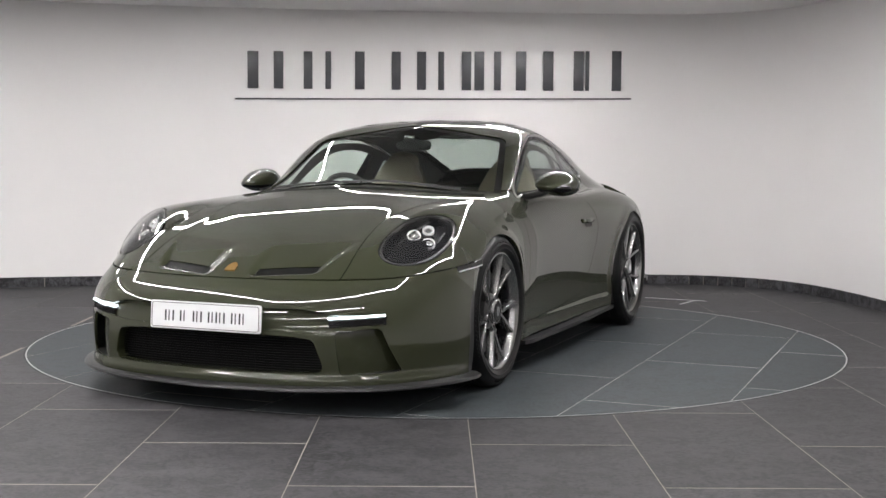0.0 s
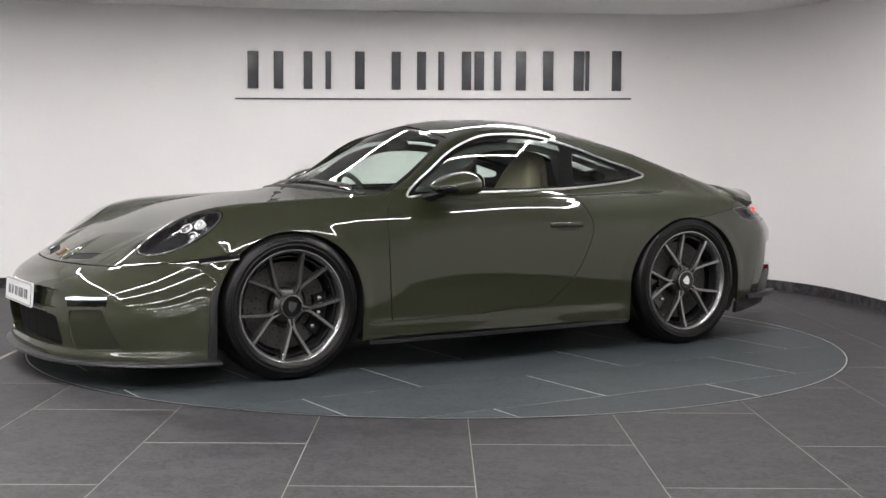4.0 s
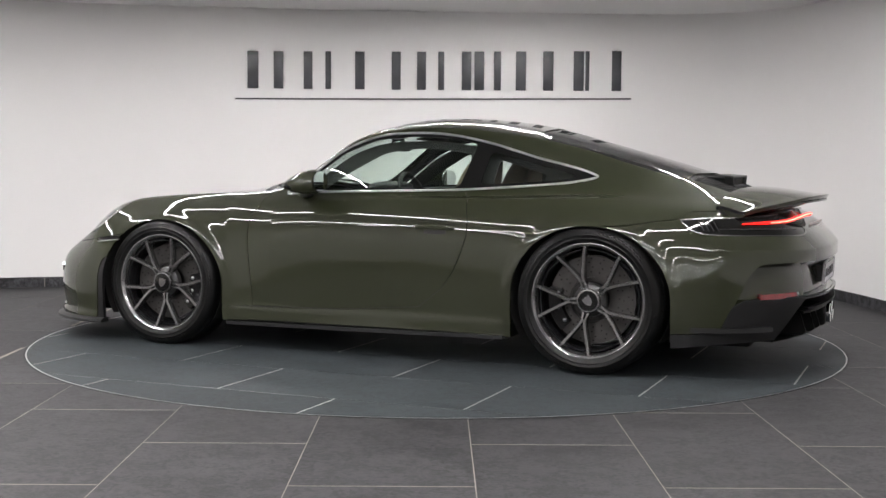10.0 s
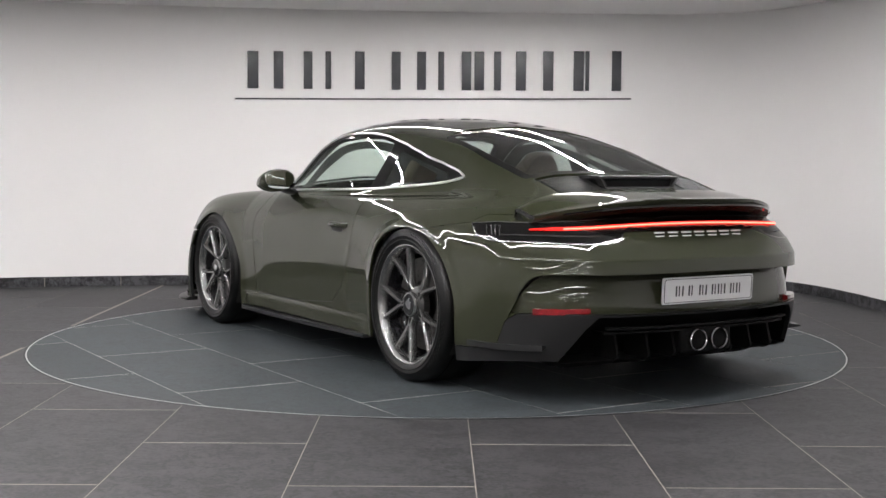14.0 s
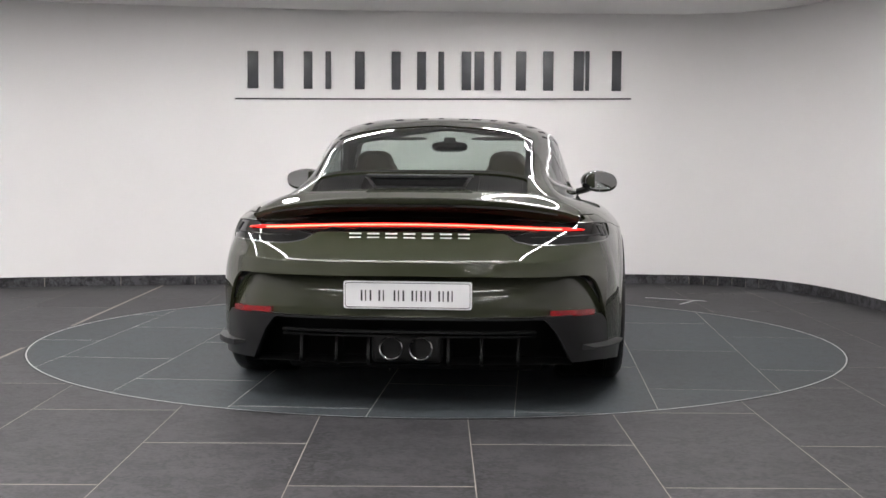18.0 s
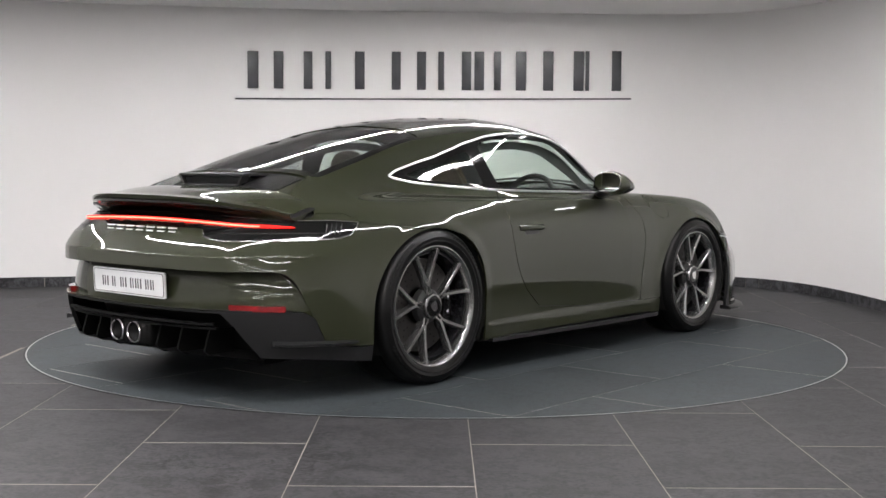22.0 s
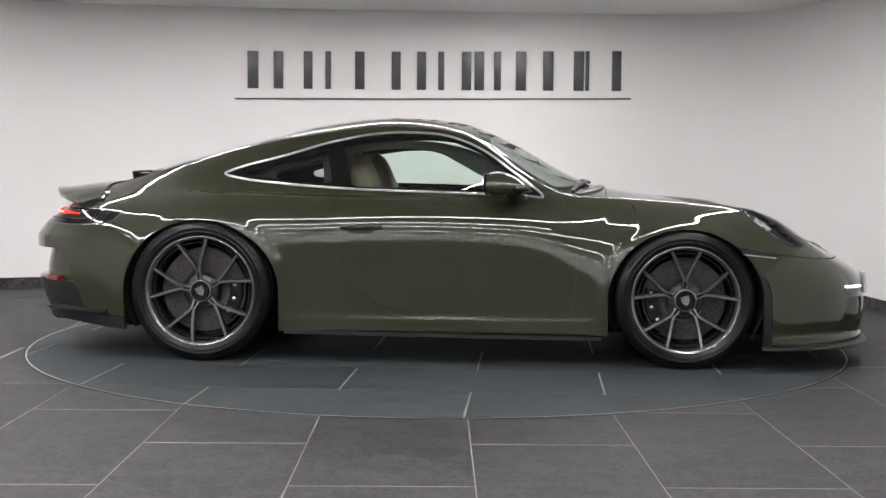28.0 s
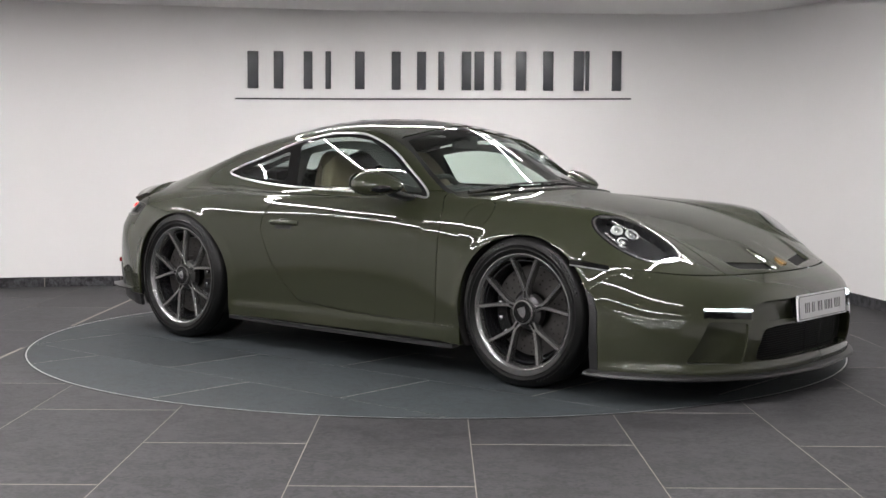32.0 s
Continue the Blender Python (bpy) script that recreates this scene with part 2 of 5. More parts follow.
def renormal(m):
    """The same skin with normals taken from its faces."""
    V, N, F = m
    fn = np.cross(V[F[:, 1]] - V[F[:, 0]], V[F[:, 2]] - V[F[:, 0]])
    NN = np.zeros_like(V)
    for k in range(3):
        np.add.at(NN, F[:, k], fn)
    NN /= np.linalg.norm(NN, axis=1)[:, None] + 1e-12
    return V, NN, F


def polished(m, axis, blend=0.85):
    """Glass: normals of the smooth second-degree surface that lies nearest to the skin (axis: the one it faces)."""
    V, N, F = m
    i, j = [k for k in range(3) if k != axis]
    W = np.vstack([V, V * [1, -1, 1]]) if axis != 1 else V
    u, v = W[:, i], W[:, j]
    c = np.linalg.lstsq(np.stack([u * 0 + 1, u, v, u * u, u * v, v * v], 1), W[:, axis], rcond=None)[0]
    u, v = V[:, i], V[:, j]
    g = np.zeros_like(V)
    g[:, axis] = 1
    g[:, i] = -(c[1] + 2 * c[3] * u + c[4] * v)
    g[:, j] = -(c[2] + c[4] * u + 2 * c[5] * v)
    g /= np.linalg.norm(g, axis=1)[:, None]
    g *= np.sign((g * N).sum(1).mean())
    q = N * (1 - blend) + g * blend
    return V, q / np.linalg.norm(q, axis=1)[:, None], F


def pieces(m):
    """The connected pieces of a skin, each as a skin of its own."""
    V, N, F = m
    tag = np.arange(len(V))
    while True:
        low = tag[F].min(1)
        new_tag = tag.copy()
        for k in range(3):
            np.minimum.at(new_tag, F[:, k], low)
        new_tag = new_tag[new_tag]
        if (new_tag == tag).all():
            break
        tag = new_tag
    return [compact(V, N, F[tag[F[:, 0]] == t]) for t in np.unique(tag[F[:, 0]])]


def flip(m):
    V, N, F = m
    s = np.array([1, -1, 1])
    return V * s, N * s, F[:, ::-1]


def join(*ms):
    V, N, F, k = [], [], [], 0
    for v, n, f in ms:
        V.append(v), N.append(n), F.append(f + k)
        k += len(v)
    return np.vstack(V), np.vstack(N), np.vstack(F)


def shifted(m, d):
    """The skin moved by d along its normals."""
    return m[0] + m[1] * d, m[1], m[2]


def rim(m, d, way=None):
    """The skin's open edge drawn out by d along the normals (or along a fixed way): a strip."""
    V, N, F = m
    E = np.vstack([F[:, [0, 1]], F[:, [1, 2]], F[:, [2, 0]]])
    key = np.sort(E, axis=1)
    _, idx, cnt = np.unique(key, axis=0, return_index=True, return_counts=True)
    B = E[idx[cnt == 1]]
    B = B[(np.abs(V[B[:, 0], 1]) > 1e-5) | (np.abs(V[B[:, 1], 1]) > 1e-5)]
    used, inv = np.unique(B.ravel(), return_inverse=True)
    inv = inv.reshape(-1, 2)
    n = len(used)
    P = V[used]
    Q = P + (N[used] * d if way is None else np.asarray(way) * d)
    T = np.vstack([np.stack([inv[:, 1], inv[:, 0], inv[:, 0] + n], 1), np.stack([inv[:, 1], inv[:, 0] + n, inv[:, 1] + n], 1)])
    A = np.vstack([P, Q])
    e1 = A[T[:, 1]] - A[T[:, 0]]
    e2 = A[T[:, 2]] - A[T[:, 0]]
    fn = np.cross(e1, e2)
    NN = np.zeros_like(A)
    for k in range(3):
        np.add.at(NN, T[:, k], fn)
    NN /= np.linalg.norm(NN, axis=1)[:, None] + 1e-12
    return A, NN, T


def skin(name, m, material, parent, label=""):
    V, N, F = m
    me = bpy.data.meshes.new(name)
    me.from_pydata(V.tolist(), [], F.tolist())
    me.polygons.foreach_set("use_smooth", [True] * len(F))
    me.normals_split_custom_set_from_vertices(N.tolist())
    me.materials.append(material)
    ob = new(name, me)
    ob.parent = parent
    if label:
        ob["label"] = label
    return ob


def panel(name, m, material, parent, label="", thick=0.012, both=True):
    """A sheet panel from the left half's skin with its edges turned in; both: the mirrored half joined on."""
    full = join(m, rim(m, -thick)) if thick else m
    return skin(name, join(full, flip(full)) if both else full, material, parent, label)


def revolve(profile, n=64, closed=False):
    """Revolve (radius, y) pairs about the y axis."""
    bm = bmesh.new()
    rings = []
    for r, y in profile:
        rings.append([bm.verts.new((r * math.cos(2 * math.pi * i / n), y, r * math.sin(2 * math.pi * i / n))) for i in range(n)])
    k = len(rings)
    for j in range(k if closed else k - 1):
        A, B = rings[j], rings[(j + 1) % k]
        for i in range(n):
            bm.faces.new((A[i], A[(i + 1) % n], B[(i + 1) % n], B[i]))
    bmesh.ops.recalc_face_normals(bm, faces=bm.faces[:])
    return bm


def sweep(path, section, closed=False, up=(0, 0, 1)):
    """Sweep a closed 2D section (side, up) along a 3D path."""
    path = [Vector(q) for q in path]
    bm = bmesh.new()
    rings = []
    n = len(path)
    for i, q in enumerate(path):
        a = path[i - 1] if (i > 0 or closed) else q
        b = path[(i + 1) % n] if (i < n - 1 or closed) else q
        t = (b - a).normalized()
        s = t.cross(Vector(up)).normalized()
        u = s.cross(t)
        rings.append([bm.verts.new(q + s * x + u * y) for x, y in section])
    k = len(section)
    for i in range(n if closed else n - 1):
        A, B = rings[i], rings[(i + 1) % n]
        for j in range(k):
            bm.faces.new((A[j], A[(j + 1) % k], B[(j + 1) % k], B[j]))
    if not closed:
        bm.faces.new(rings[0][::-1])
        bm.faces.new(rings[-1])
    bmesh.ops.recalc_face_normals(bm, faces=bm.faces[:])
    return bm


def prism(poly, y0, y1, axis=1):
    """A closed 2D outline drawn out along an axis; for axis 1 the outline is (x, z), for 2 (x, y), for 0 (y, z)."""
    bm = bmesh.new()

    def at(q, d):
        return {0: (d, q[0], q[1]), 1: (q[0], d, q[1]), 2: (q[0], q[1], d)}[axis]

    A = [bm.verts.new(at(q, y0)) for q in poly]
    B = [bm.verts.new(at(q, y1)) for q in poly]
    bm.faces.new(A)
    bm.faces.new(B[::-1])
    for i in range(len(A)):
        j = (i + 1) % len(A)
        bm.faces.new((A[i], B[i], B[j], A[j]))
    bmesh.ops.recalc_face_normals(bm, faces=bm.faces[:])
    return bm


def merge(*bms):
    out = bms[0]
    for b in bms[1:]:
        me = bpy.data.meshes.new("tmp")
        b.to_mesh(me)
        b.free()
        out.from_mesh(me)
        bpy.data.meshes.remove(me)
    return out


# ---- the room ----
WALL_PLAN = pchip([(-4.6, -20.6), (-4.7, -9.6), (-4.9, -3.0), (-4.6, 2.0), (-3.50, 2.75), (-1.67, 3.15), (0.1, 3.36), (1.94, 3.42), (2.63, 3.15), (2.99, 2.51), (3.14, 1.44), (3.25, -1.0), (3.3, -9.6), (3.3, -20.6)], 10)
WALL_PLAN = soften(np.hstack([WALL_PLAN, np.zeros((len(WALL_PLAN), 1))]), 3.0)[:, :2]


def wall_strip(name, plan, profile, material):
    """A wall along the plan line; profile: (distance outwards, z) pairs."""
    plan = np.asarray(plan)
    t = np.gradient(plan, axis=0)
    t /= np.linalg.norm(t, axis=1)[:, None]
    nrm = np.stack([-t[:, 1], t[:, 0]], 1)
    bm = bmesh.new()
    rings = [[bm.verts.new((*(q + w * o), z)) for o, z in profile] for q, w in zip(plan, nrm)]
    k = len(profile)
    for A, B in zip(rings, rings[1:]):
        for j in range(k):
            bm.faces.new((A[j], B[j], B[(j + 1) % k], A[(j + 1) % k]))
    bmesh.ops.recalc_face_normals(bm, faces=bm.faces[:])
    return part(name, bm, material)


SPLIT = int(np.argmax(WALL_PLAN[:, 1] > 1.0))
WALL_SECTION = [(0.0, -0.02), (0.0, CEIL + 0.05), (0.15, CEIL + 0.05), (0.15, -0.02)]
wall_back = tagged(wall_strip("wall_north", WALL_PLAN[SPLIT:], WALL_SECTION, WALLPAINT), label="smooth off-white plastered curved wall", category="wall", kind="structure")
# unseen walls to the side and rear, toned to keep the car's reflections dim
wall_side = tagged(wall_strip("stand_in_wall_west", WALL_PLAN[: SPLIT + 1], WALL_SECTION, SIDEDIM), label="unseen grey stand-in wall for the dimmer showroom beside", category="wall", kind="structure")
wall_rear = tagged(part("stand_in_wall_south", bm_box(-5.2, 3.7, -20.7, -20.5, -0.02, CEIL + 0.05), REARDIM), label="unseen dark stand-in wall for the dim showroom behind", category="wall", kind="structure")
ceiling = tagged(part("ceiling", bm_box(-5.4, 3.9, -20.8, 3.9, CEIL, CEIL + 0.12), CEILPAINT), label="off-white plastered ceiling with slim light strips", category="ceiling", kind="structure")


# ---- light strips in the ceiling ----
def led_strip(path, closed):
    ob = part("light_strip", sweep([(x, y, CEIL - 0.006) for x, y in path], [(-0.017, 0.003), (0.017, 0.003), (0.017, 0.005), (-0.017, 0.005)], closed), LED)
    # added lips block grazing light, so the wall darkens towards the ceiling
    for side in (-1, 1):
        part("cutoff_lip", sweep([(x, y, CEIL - 0.006) for x, y in path], [(side * 0.0185, 0.0024), (side * 0.0225, 0.0024), (side * 0.0225, 0.0055), (side * 0.0185, 0.0055)], closed), SILVER, ob, "added white lip that cuts the strip's low-angle light")
    return tagged(ob, label="slim glowing white ceiling strip, in a set with added fill strips", category="strip light", group="ceiling light strips")


HEX_R, HEX_X, HEX_Y = 2.55, -0.40, -0.55


def clipped(a, b, x0, x1, y0, y1):
    """The piece of the line a-b inside a box of the plan, or None."""
    lo, hi = 0.0, 1.0
    for p, d, l, h in ((a[0], b[0] - a[0], x0, x1), (a[1], b[1] - a[1], y0, y1)):
        if abs(d) < 1e-9:
            if not l < p < h:
                return None
            continue
        t = sorted(((l - p) / d, (h - p) / d))
        lo, hi = max(lo, t[0]), min(hi, t[1])
    at = lambda t: (a[0] + (b[0] - a[0]) * t, a[1] + (b[1] - a[1]) * t)
    return (at(lo), at(hi)) if hi - lo > 0.1 else None


done = set()


def honeycomb(r, cx0, cy0, cells, reach):
    """Strips along the edges of hexagon cells of edge r, as far as the room reaches."""
    for ci, cj in cells:
        cx = cx0 + ci * 1.5 * r
        cy = cy0 + (cj + (0.5 if ci % 2 else 0.0)) * math.sqrt(3) * r
        for k in range(6):
            a = (cx + r * math.cos(math.pi / 3 * k), cy + r * math.sin(math.pi / 3 * k))
            b = (cx + r * math.cos(math.pi / 3 * (k + 1)), cy + r * math.sin(math.pi / 3 * (k + 1)))
            key = tuple(sorted(((round(a[0], 1), round(a[1], 1)), (round(b[0], 1), round(b[1], 1)))))
            piece = clipped(a, b, -4.7, reach, -9.4, 1.9)
            if key not in done and piece:
                done.add(key)
                led_strip(list(piece), False)


# a large cell of light over the platform, straight rows over the showroom behind
honeycomb(HEX_R, HEX_X, HEX_Y, [(0, 0)], 2.7)
for y in (-4.95, -7.15):
    led_strip([(-4.3, y), (1.6, y)], False)
# the next three strips are added fill: front floor, left side, back wall
led_strip([(-4.3, -3.85), (0.3, -3.85)], False)
led_strip([(-3.75, -4.8), (-3.75, 1.5)], False)
led_strip([(0.4, 2.2), (1.15, 2.2)], False)
for y in (-9.6, -11.4, -13.6, -16.2, -19.0):
    led_strip([(-4.2, y), (2.6, y)], False)

# ---- floor and turntable ----
TILE, JOINT, CROSS = 0.5965, 0.0038, 0.0090
floor = tagged(part("floor", bm_box(-5.3, 3.8, -20.7, 3.8, -0.10, -0.0005), GROUT), label="grey slate tile floor with pale joints", category="floor", kind="structure")
turntable = new("turntable")
tagged(turntable, label="round turning platform tiled in blue-grey slate", category="turntable")
part("platform", revolve([(0.0, -0.05), (TABLE_R - 0.011, -0.05), (TABLE_R - 0.011, -0.0005), (0.0, -0.0005)], 128), PALEGROUT, turntable).rotation_euler = (radians(90), 0, 0)
part("rim_ring", revolve([(TABLE_R - 0.011, -0.03), (TABLE_R - 0.004, -0.03), (TABLE_R - 0.004, 0.0006), (TABLE_R - 0.011, 0.0006)], 160, True), STEEL, turntable, "steel edging of the platform").rotation_euler = (radians(90), 0, 0)
ring = part("floor_ring", revolve([(TABLE_R - 0.0035, -0.03), (TABLE_R + 0.0075, -0.03), (TABLE_R + 0.0075, 0.0004), (TABLE_R - 0.0035, 0.0004)], 160, True), PITBLACK, floor, "black gap round the platform")
ring.rotation_euler = (radians(90), 0, 0)


def tile(name, rect, r, keep_in, material, parent, top):
    """One slab; where the platform's edge crosses it, it is cut round."""
    (x0, y0), (x1, y1) = rect
    near = math.hypot(max(x0, -x1, 0.0), max(y0, -y1, 0.0))
    far = math.hypot(max(abs(x0), abs(x1)), max(abs(y0), abs(y1)))
    nx, ny = (10, 10) if near < r < far else (2, 2)
    if near >= r and keep_in or far <= r and not keep_in:
        return
    X, Y = np.meshgrid(np.linspace(x0, x1, nx), np.linspace(y0, y1, ny), indexing="ij")
    V = np.stack([X.ravel(), Y.ravel(), np.full(X.size, top)], 1)
    idx = np.arange(nx * ny).reshape(nx, ny)
    p, q, u, v = idx[:-1, :-1].ravel(), idx[1:, :-1].ravel(), idx[1:, 1:].ravel(), idx[:-1, 1:].ravel()
    m = (V, np.tile([0.0, 0.0, 1.0], (len(V), 1)), np.vstack([np.stack([p, q, u], 1), np.stack([p, u, v], 1)]))
    if nx > 2:
        lo, hi = cut(m, np.hypot(V[:, 0], V[:, 1]) - r)
        m = lo if keep_in else hi
    if len(m[2]):
        skin(name, join(m, rim(m, -0.02)), material, parent)


def lay_tiles(x_first, nx, y_first, ny, along_x, r, keep_in, material, parent, phase):
    """Half-bond tiles, twice as long as wide, in columns."""
    for i in range(nx):
        for j in range(ny):
            a0 = x_first + i * TILE
            b0 = y_first + j * 2 * TILE + (phase[i % 2]) * TILE
            a1, b1 = a0 + TILE - JOINT, b0 + 2 * TILE - CROSS
            rect = ((b0, a0), (b1, a1)) if along_x else ((a0, b0), (a1, b1))
            tile("tile", rect, r, keep_in, material, parent, random.uniform(-0.0002, 0.0002))


# ---- the car: guide lines of the left half, front to rear (x forward, y to the left) ----
CENTRE = [(2.233, 0, 0.123), (2.251, 0, 0.277), (2.236, 0, 0.451), (2.12, 0, 0.549), (1.802, 0, 0.693), (1.235, 0, 0.838), (0.833, 0, 0.902), (0.458, 0, 1.087), (0.083, 0, 1.25), (-0.278, 0, 1.277), (-0.721, 0, 1.239), (-1.228, 0, 1.1), (-1.658, 0, 0.967), (-2.077, 0, 0.804), (-2.286, 0, 0.617), (-2.298, 0, 0.405), (-2.238, 0, 0.196)]
MIDDLE = [(2.204, 0.411, 0.124), (2.232, 0.414, 0.279), (2.212, 0.414, 0.441), (2.071, 0.395, 0.54), (1.777, 0.384, 0.694), (1.228, 0.368, 0.84), (0.793, 0.391, 0.871), (0.416, 0.356, 1.029), (0.07, 0.34, 1.219), (-0.272, 0.314, 1.268), (-0.715, 0.297, 1.217), (-1.221, 0.275, 1.094), (-1.659, 0.274, 0.969), (-2.057, 0.351, 0.803), (-2.277, 0.379, 0.614), (-2.274, 0.375, 0.406), (-2.207, 0.375, 0.197)]
RAIL = [(2.105, 0.638, 0.124), (2.119, 0.65, 0.28), (2.105, 0.63, 0.448), (1.988, 0.579, 0.556), (1.73, 0.536, 0.693), (1.215, 0.541, 0.817), (0.686, 0.654, 0.852), (0.379, 0.656, 0.986), (0.098, 0.612, 1.175), (-0.274, 0.561, 1.207), (-0.736, 0.527, 1.164), (-1.199, 0.494, 1.077), (-1.62, 0.489, 0.955), (-1.939, 0.575, 0.831), (-2.187, 0.617, 0.637), (-2.186, 0.626, 0.413), (-2.116, 0.634, 0.189)]
BELT = [(1.94, 0.795, 0.128), (1.956, 0.807, 0.287), (1.971, 0.784, 0.465), (1.877, 0.658, 0.61), (1.621, 0.617, 0.8), (1.201, 0.629, 0.839), (0.655, 0.723, 0.859), (0.433, 0.73, 0.857), (0.094, 0.744, 0.857), (-0.272, 0.738, 0.864), (-0.747, 0.696, 0.869), (-1.183, 0.62, 0.879), (-1.591, 0.632, 0.857), (-1.842, 0.67, 0.82), (-2.052, 0.715, 0.615), (-2.053, 0.741, 0.398), (-1.976, 0.758, 0.162)]
CROWN = [(1.763, 0.884, 0.123), (1.773, 0.882, 0.279), (1.784, 0.854, 0.453), (1.737, 0.801, 0.641), (1.534, 0.775, 0.801), (1.192, 0.78, 0.814), (0.654, 0.781, 0.799), (0.436, 0.796, 0.78), (0.098, 0.805, 0.782), (-0.271, 0.806, 0.785), (-0.66, 0.814, 0.797), (-1.119, 0.852, 0.819), (-1.593, 0.828, 0.805), (-1.788, 0.787, 0.774), (-1.919, 0.819, 0.614), (-1.92, 0.827, 0.405), (-1.839, 0.829, 0.145)]
SIDE = [(1.658, 0.919, 0.121), (1.656, 0.924, 0.254), (1.653, 0.921, 0.41), (1.591, 0.913, 0.557), (1.438, 0.91, 0.654), (1.101, 0.921, 0.676), (0.64, 0.874, 0.639), (0.436, 0.871, 0.624), (0.098, 0.868, 0.626), (-0.27, 0.867, 0.626), (-0.6, 0.87, 0.634), (-1.059, 0.941, 0.661), (-1.499, 0.918, 0.641), (-1.732, 0.872, 0.595), (-1.803, 0.87, 0.516), (-1.783, 0.871, 0.377), (-1.733, 0.865, 0.132)]
LOWER = [(1.6, 0.918, 0.125), (1.585, 0.922, 0.2), (1.56, 0.922, 0.29), (1.5, 0.922, 0.36), (1.4, 0.922, 0.4), (1.1, 0.92, 0.41), (0.66, 0.851, 0.275), (0.44, 0.846, 0.275), (0.1, 0.842, 0.275), (-0.27, 0.844, 0.275), (-0.62, 0.852, 0.275), (-1.06, 0.932, 0.41), (-1.5, 0.925, 0.4), (-1.6, 0.908, 0.36), (-1.66, 0.898, 0.29), (-1.69, 0.89, 0.2), (-1.7, 0.882, 0.13)]
SILL = [(1.58, 0.912, 0.125), (1.55, 0.912, 0.13), (1.5, 0.912, 0.135), (1.43, 0.912, 0.14), (1.35, 0.912, 0.14), (1.1, 0.91, 0.14), (0.68, 0.857, 0.165), (0.44, 0.853, 0.165), (0.1, 0.853, 0.165), (-0.27, 0.855, 0.165), (-0.64, 0.862, 0.165), (-1.06, 0.918, 0.15), (-1.46, 0.915, 0.14), (-1.55, 0.905, 0.13), (-1.61, 0.895, 0.13), (-1.64, 0.885, 0.125), (-1.66, 0.878, 0.12)]

ALONG, ACROSS = 20, 16
FRONT_AXLE, REAR_AXLE = (1.2285, 0.346), (-1.2285, 0.361)
# half length and height of the wheel openings
ARCH_F, ARCH_R = (0.383, 0.354), (0.402, 0.364)


def finer(A):
    """Twice the samples along the first two axes, by cubic midpoints."""
    for k in (0, 1):
        B = np.swapaxes(A, 0, k)
        P = np.concatenate([2 * B[:1] - B[1:2], B, 2 * B[-1:] - B[-2:-1]])
        mid = (9 * (P[1:-2] + P[2:-1]) - P[:-3] - P[3:]) / 16
        C = np.empty((2 * len(B) - 1,) + B.shape[1:])
        C[::2], C[1::2] = B, mid
        A = np.swapaxes(C, 0, k)
    return A


